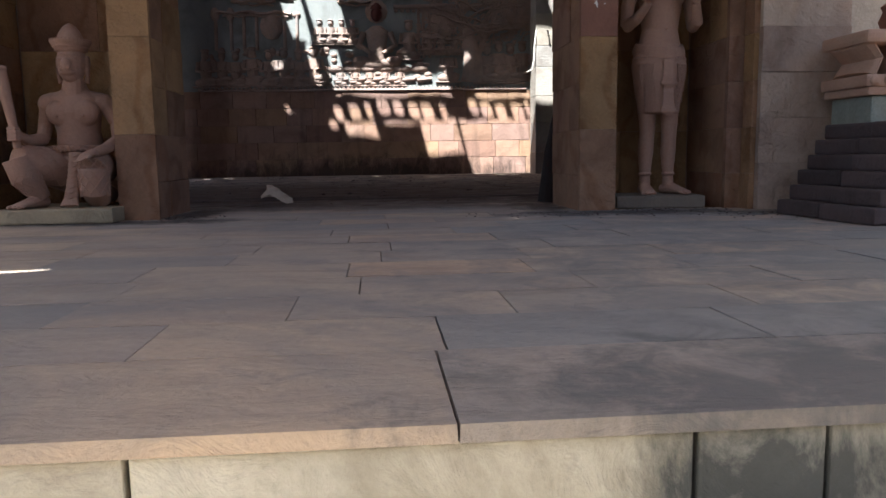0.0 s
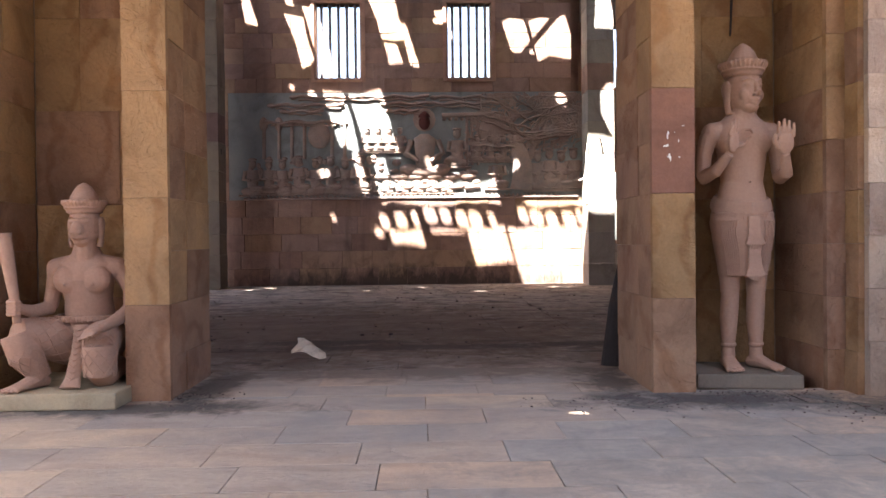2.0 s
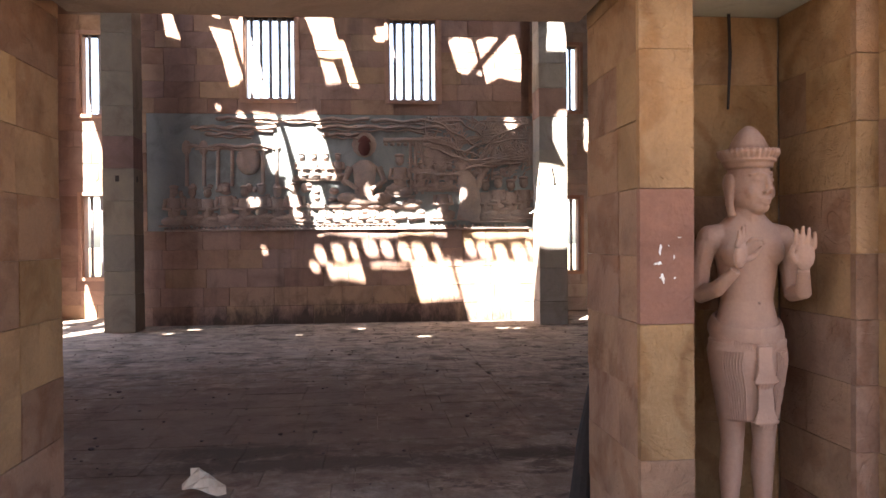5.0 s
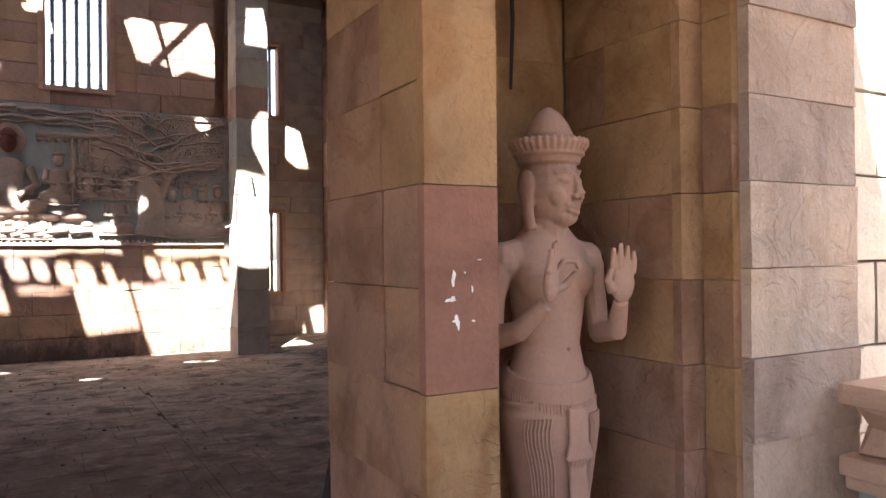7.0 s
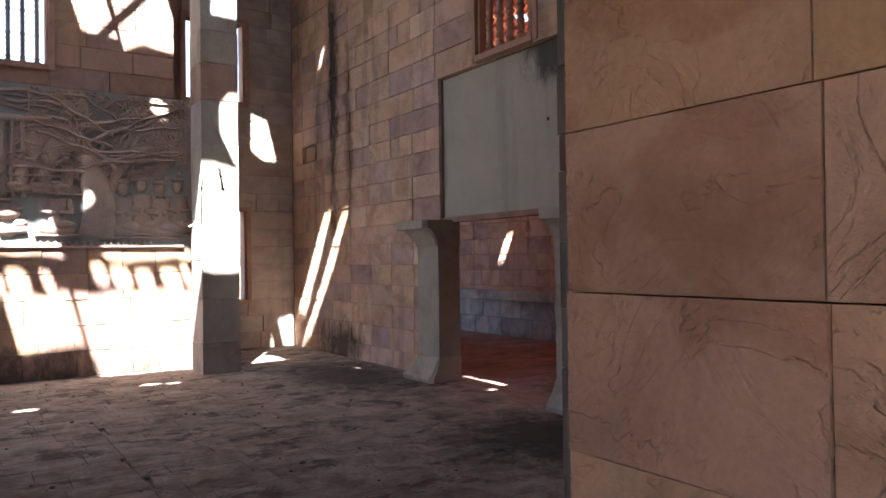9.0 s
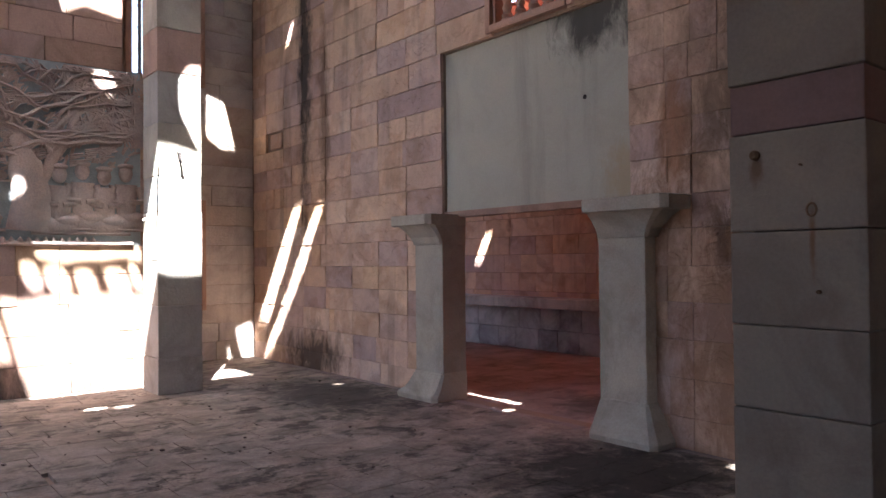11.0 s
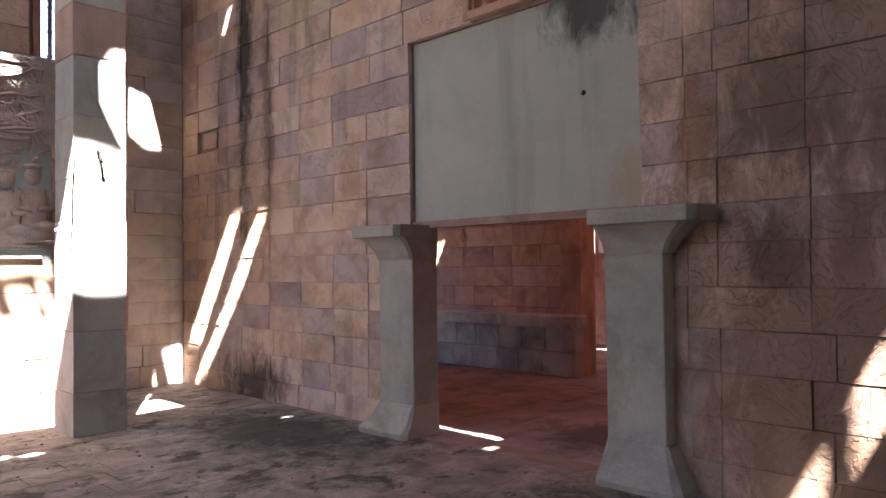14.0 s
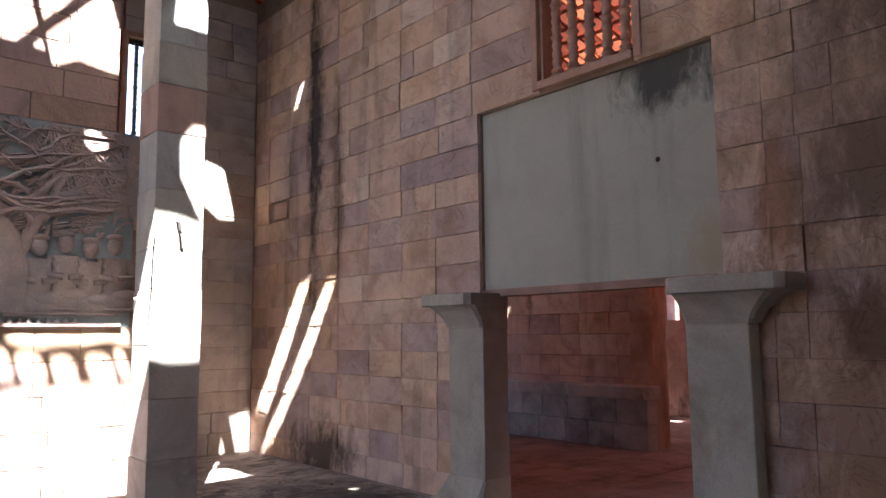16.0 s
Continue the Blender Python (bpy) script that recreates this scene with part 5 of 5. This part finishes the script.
    # group of four with folded arms
    for i in range(4):
        sitter(2.36 + 0.245 * i, 2.97 + 0.05 * (i % 2), 1.12, 1)
    # tree
    def branch(x, z, a, l, r, depth):
        pts = [(x, z)]
        for i in range(4):
            a += rnd.uniform(-0.35, 0.35)
            x, z = x + l / 4 * math.cos(a), z + l / 4 * math.sin(a)
            if z > z1 - 0.06 or x > x1 - 0.08:
                a = -a
                z = min(z, z1 - 0.06)
                x = min(x, x1 - 0.08)
            pts.append((x, z))
        line(pts, r, 0.05)
        if depth:
            for s in (-0.6, 0.55):
                branch(x, z, a + s + rnd.uniform(-0.2, 0.2), l * 0.72, r * 0.7, depth - 1)
            branch(pts[2][0], pts[2][1], a + rnd.choice((-0.9, 0.9)), l * 0.6, r * 0.6, depth - 1)
        else:
            for k in range(9):
                b = a + rnd.uniform(-1.2, 1.2)
                q = 0.12 + rnd.random() * 0.06
                tube(bm, [(x, -0.02, z), (x + q * math.cos(b), -0.04, min(z + q * math.sin(b), z1 - 0.02))], [0.018, 0.006], 5)
    branch(2.15, 3.55, 1.35, 0.7, 0.07, 3)
    branch(2.2, 4.1, 0.5, 0.7, 0.05, 3)
    branch(2.05, 4.0, 2.3, 0.6, 0.05, 2)
    branch(1.9, 4.45, 0.1, 0.8, 0.04, 2)
    for i in range(26):
        a, b = rnd.uniform(1.4, 3.0), rnd.uniform(3.75, 4.45)
        for k in range(6):
            line([(a, b + 0.025 * k), (a + rnd.uniform(0.1, 0.2), b + 0.025 * k + 0.03)], 0.012, 0.04)
    # spreading boughs with leaf fans
    for k in range(15):
        a, b = 2.05 + rnd.uniform(-0.2, 0.3), 3.85 + 0.06 * k
        q = 0.12 + 0.05 * k + rnd.uniform(-0.2, 0.2) if k % 3 else 2.9 - 0.05 * k
        pts = [(a, b)]
        for j in range(7):
            q += 0.45 * math.sin(j * 1.9 + k)
            a, b = min(max(a + 0.16 * math.cos(q), 1.05), x1 - 0.12), min(b + 0.1 * math.sin(q), z1 - 0.1)
            pts.append((a, b))
            if j > 2:
                for f in range(7):
                    w = 0.5 + f * 0.35
                    tube(bm, [(a, -0.02, b), (a + 0.06 * math.cos(w), -0.05, min(b + 0.06 * math.sin(w), z1 - 0.03)), (a + 0.13 * math.cos(w), -0.03, min(b + 0.1 * math.sin(w), z1 - 0.02))], [0.01, 0.019, 0.005], 5)
        line(pts, 0.032 - 0.001 * k, 0.075)
    for k in range(60):
        a = rnd.uniform(x0 + 0.4, 1.2)
        blob(a, rnd.uniform(2.95, 3.75), rnd.uniform(0.04, 0.1), rnd.uniform(0.03, 0.07), 0.045)
    # foliage strokes and rocks between the figures
    for k in range(260):
        a, b = rnd.uniform(1.1, 3.15), rnd.uniform(3.7, 4.92)
        q = rnd.uniform(-0.7, 0.7) + (0.8 if a > 1.3 else 0.0)
        l = rnd.uniform(0.05, 0.16)
        tube(bm, [(a, -0.005, b), (a + l * 0.5 * math.cos(q), -0.03, min(b + l * 0.5 * math.sin(q) + 0.015, z1 - 0.03)), (a + l * math.cos(q), -0.005, min(b + l * math.sin(q), z1 - 0.03))], [0.012, 0.022, 0.008], 5)
    # lotus fringe along the foot
    for i in range(int((x1 - x0 - 0.8) / 0.085)):
        x = x0 + 0.4 + 0.085 * i
        tube(bm, [(x, -0.01, 2.86), (x, -0.02, 2.9), (x, -0.01, 2.935)], [0.034, 0.03, 0.006], 6)
    line([(x0 + 0.3, 2.86), (x1 - 0.1, 2.86)], 0.03, 0.05)
    for v in bm.verts:
        v.co.y = min(v.co.y * 0.85, 0.02)
    return bm


panel = thing("carved_relief", (0, BACK + 0.015, 0), "large carved stone relief of seated worshippers and a spreading tree", "relief")
part("ground_slab", boxes((REL[0], REL[1], 0.0, 0.022, REL[2], REL[3])), RELIEFBACK, panel, "flat blue-grey ground of the carving")
smooth(part("carving", relief(), RELIEF, panel), 60)
REDFACE = stone("faded_red_paint", [(0.14, 0.05, 0.045)], grain=0.2, bump=0.2)
bm = bmesh.new()
ball(bm, (0.1, -0.02, 4.36), (0.115, 0.085, 0.15), 14)
tube(bm, [(0.1, -0.02, 4.46), (0.1, -0.02, 4.52), (0.1, -0.02, 4.58)], [(0.13, 0.08), (0.1, 0.07), (0.03, 0.03)], 12)
smooth(part("painted_head", bm, REDFACE, panel, "red painted head of the seated carving"), 60)

# ---- carved pedestal and dark slabs on the porch ----
PED = (3.2, 4.42)
ped = thing("carved_pedestal", (*PED, F), "pierced pink stone tray on a grey-green pedestal", "pedestal")
TRAY = stone("red_tray_stone", [(0.45, 0.3, 0.22)], grain=0.12, cloudy=0.5)
GREEN = stone("green_grey_stone", [(0.26, 0.29, 0.25)], grain=0.2)
part("base", boxes((-0.26, 0.26, -0.2, 0.2, 0.0, 0.7), bevel=0.02), GREEN, ped)
bm = boxes((-0.3, 0.3, -0.22, 0.22, 0.7, 0.75), (-0.32, 0.32, -0.23, 0.23, 0.75, 0.82), bevel=0.012)
for k in range(7):
    ball(bm, (-0.27 + 0.09 * k, -0.23, 0.785), (0.036, 0.02, 0.03), 8)
part("carved_band", bm, TRAY, ped, "pink stone band carved with rosettes")
bm = bmesh.new()
for sx in (-1, 1):
    tube(bm, [(sx * 0.25, 0, 0.82), (sx * 0.2, 0, 0.92), (sx * 0.28, 0, 1.02)], [(0.05, 0.2), (0.045, 0.19), (0.06, 0.2)], 12)
    box(bm, sx * 0.08 - 0.03, sx * 0.08 + 0.03, -0.18, 0.18, 0.82, 1.02, bevel=0.015)
box(bm, -0.33, 0.33, -0.23, 0.23, 1, 1.08, bevel=0.025)
part("pierced_tray", bm, TRAY, ped)
TERRACOTTA = stone("dark_terracotta", [(0.2, 0.1, 0.07)])
pot = link("incense_pot", lathe([(0.06, 0), (0.09, 0.03), (0.11, 0.08), (0.085, 0.14), (0.1, 0.17), (0.06, 0.2), (0.02, 0.26)], 16), TERRACOTTA, None, "dark brown ornamented pot on the pedestal", "pot")
smooth(pot, 60)
pot.location = (PED[0] + 0.02, PED[1], F + 1.08)

DARK = stone("dark_slate_slab", [(0.085, 0.065, 0.064), (0.11, 0.083, 0.08), (0.07, 0.056, 0.055)])
rnd = random.Random(91)
for i in range(6):
    for j in range(2):
        length = 0.36 + 0.05 * ((i + j) % 2)
        sl = link("stacked_slab", boxes((0.0, 0.34, -length, 0.0, 0.0, 0.088), bevel=0.014), DARK, None, "dark purple-grey stone slab in a stepped stack", "slab", group="stacked slabs")
        sl.matrix_basis = pose(2.44 + 0.052 * i + rnd.uniform(-0.01, 0.01), 4.32 - 0.43 * j - 0.02 * (i % 2), F + 0.001 + 0.0885 * i, 0, 0, 6)

# ---- small things ----
rnd = random.Random(77)
# dry leaf or scrap of paper on the floor
bm = bmesh.new()
grid = [[bm.verts.new((x * 0.05, y * 0.04, 0.04 + 0.04 * math.sin(x * 0.9) + 0.03 * math.cos(y * 1.3 + x))) for y in range(5)] for x in range(6)]
for i in range(5):
    for j in range(4):
        if (i, j) not in ((0, 0), (4, 3), (0, 3)):
            bm.faces.new((grid[i][j], grid[i + 1][j], grid[i + 1][j + 1], grid[i][j + 1]))
PAPER = stone("dirty_paper", [(0.62, 0.54, 0.44)], grain=0.1, bump=0.1)
scrap = link("paper_scrap", bm, PAPER, None, "crumpled dirty beige paper scrap on the floor", "litter")
scrap.modifiers.new("thick", "SOLIDIFY").thickness = 0.002
scrap.matrix_basis = pose(-0.93, 6.2, F + 0.003, 24, 0, 15)
# cable in the niche
CABLE = stone("black_cable", [(0.03, 0.025, 0.025)])
link("cable", tube(bmesh.new(), [(2.07, 5.475, OPEN_TOP), (2.075, 5.47, 3.6), (2.065, 5.475, 3.32)], [0.009, 0.009, 0.007], 8), CABLE, None, "short black cable hanging from the niche ceiling", "cable")
# dark board behind the pier
link("leaning_board", tube(bmesh.new(), [(0, 0, 0), (0.0, 0, 0.4), (0.02, 0, 0.85)], [(0.07, 0.03), (0.05, 0.03), (0.012, 0.025)], 10), CABLE, None, "dark pointed board leaning behind the portal pier", "board").matrix_basis = pose(1.345, 5.79, F + 0.004, 0, 5, 0)
# plastic strap on the sunlit pillar
WHITE = stone("white_plastic", [(0.75, 0.75, 0.72)], grain=0.05, bump=0.05)
link("loose_wire", tube(bmesh.new(), [(3.2, 14.67, 3.9), (3.15, 14.62, 3.6), (3.14, 14.6, 3.35), (3.1, 14.6, 3.15), (3.0, 14.6, 3.1)], [0.012] * 5, 7), WHITE, None, "white loose wire hanging from the pillar", "wire")
link("wall_hook", tube(bmesh.new(), [(3.42, 14.68, 3.9), (3.42, 14.6, 3.88), (3.42, 14.59, 3.8), (3.44, 14.6, 3.78)], [0.014] * 4, 7), CABLE, None, "small dark iron hook in the pillar", "hook")
link("bolt_hole", lathe([(0.02, 0), (0.022, 0.004), (0.013, 0.006)], 12), CABLE, None, "small dark bolt in the cement panel", "bolt").matrix_basis = pose(XE + 0.075, 10.45, 4.08, 0, -90, 0)
RUST = stone("rust_stain", [(0.1, 0.06, 0.035)])
for y, z, r in ((7.588, 3.019, 0.02), (7.349, 2.486, 0.008), (7.408, 2.964, 0.004)):
    link("rusty_stub", lathe([(r, 0), (r, 0.012), (r * 0.6, 0.02), (r * 0.3, 0.01)], 12), RUST, None, "rusty iron stub in the pillar", "stub").matrix_basis = pose(3.197, y, z, 0, -90, 0)
ring_path = [(0, 0.018 * math.sin(a), 0.024 * math.cos(a)) for a in (k * math.pi / 8 for k in range(17))]
link("iron_ring", tube(bmesh.new(), ring_path, [0.0045] * 17, 8, cap=False), RUST, None, "small rusty iron ring set in the pillar", "ring").location = (3.194, 7.372, 2.793)
# pebbles, droppings and leaf litter
bm = bmesh.new()
for k in range(420):
    x, y = rnd.uniform(-4.5, 5.2), rnd.uniform(5.9, 15.2)
    r = rnd.uniform(0.006, 0.016) * (1.6 if rnd.random() < 0.08 else 1)
    ball(bm, (x, y, F + r * 0.3), (r, r * rnd.uniform(0.6, 1.2), r * 0.5), 6)
for k in range(420):
    a = rnd.choice(((1.2, 4.75, 0.25), (2.7, 4.4, 0.4), (2.0, 4.82, 0.25), (-1.35, 5.0, 0.15)))
    x, y = rnd.gauss(a[0], a[2]), a[1] + 0.08 - abs(rnd.gauss(0, 0.2))
    r = rnd.uniform(0.003, 0.008)
    ball(bm, (x, y, F + r * 0.2), (r, r, r * 0.5), 6)
link("litter", bm, DARK, None, "small dark grit and droppings on the floor", "grit", kind="stuff")

# white paint chips on the red block of the pier
bm = bmesh.new()
for x, z, w, h in ((1.453, 2.605, 0.006, 0.02), (1.45, 2.583, 0.005, 0.016), (1.44, 2.531, 0.021, 0.006), (1.45, 2.537, 0.008, 0.007), (1.461, 2.478, 0.006, 0.022), (1.466, 2.458, 0.005, 0.018),
                   (1.452, 2.47, 0.006, 0.004), (1.514, 2.56, 0.003, 0.012), (1.518, 2.469, 0.008, 0.004), (1.54, 2.647, 0.01, 0.002), (1.49, 2.61, 0.003, 0.003)):
    ring = [bm.verts.new((x + w * rnd.uniform(0.4, 1.2) * math.cos(a), PIER_Y0 - 0.003, z + h * rnd.uniform(0.4, 1.2) * math.sin(a))) for a in (k * math.pi / 5.5 for k in range(11))]
    bm.faces.new(ring)
chips = link("paint_chips", bm, WHITE, None, "white paint chips left on the red pier block", "paint", kind="stuff")
chips.modifiers.new("thick", "SOLIDIFY").thickness = 0.003

# dark plates for the shade inside small sockets of the pillar beside the relief
for x, y, z, r in ((-4.03, 14.676, 3.72, 0), (-3.756, 14.85, 3.72, 90)):
    link("socket", boxes((-0.03, 0.03, -0.004, 0.01, -0.05, 0.05), bevel=0.002), CABLE, None, "small dark plate standing for the shade in a pillar socket", "socket").matrix_basis = pose(x, y, z, 0, 0, r)
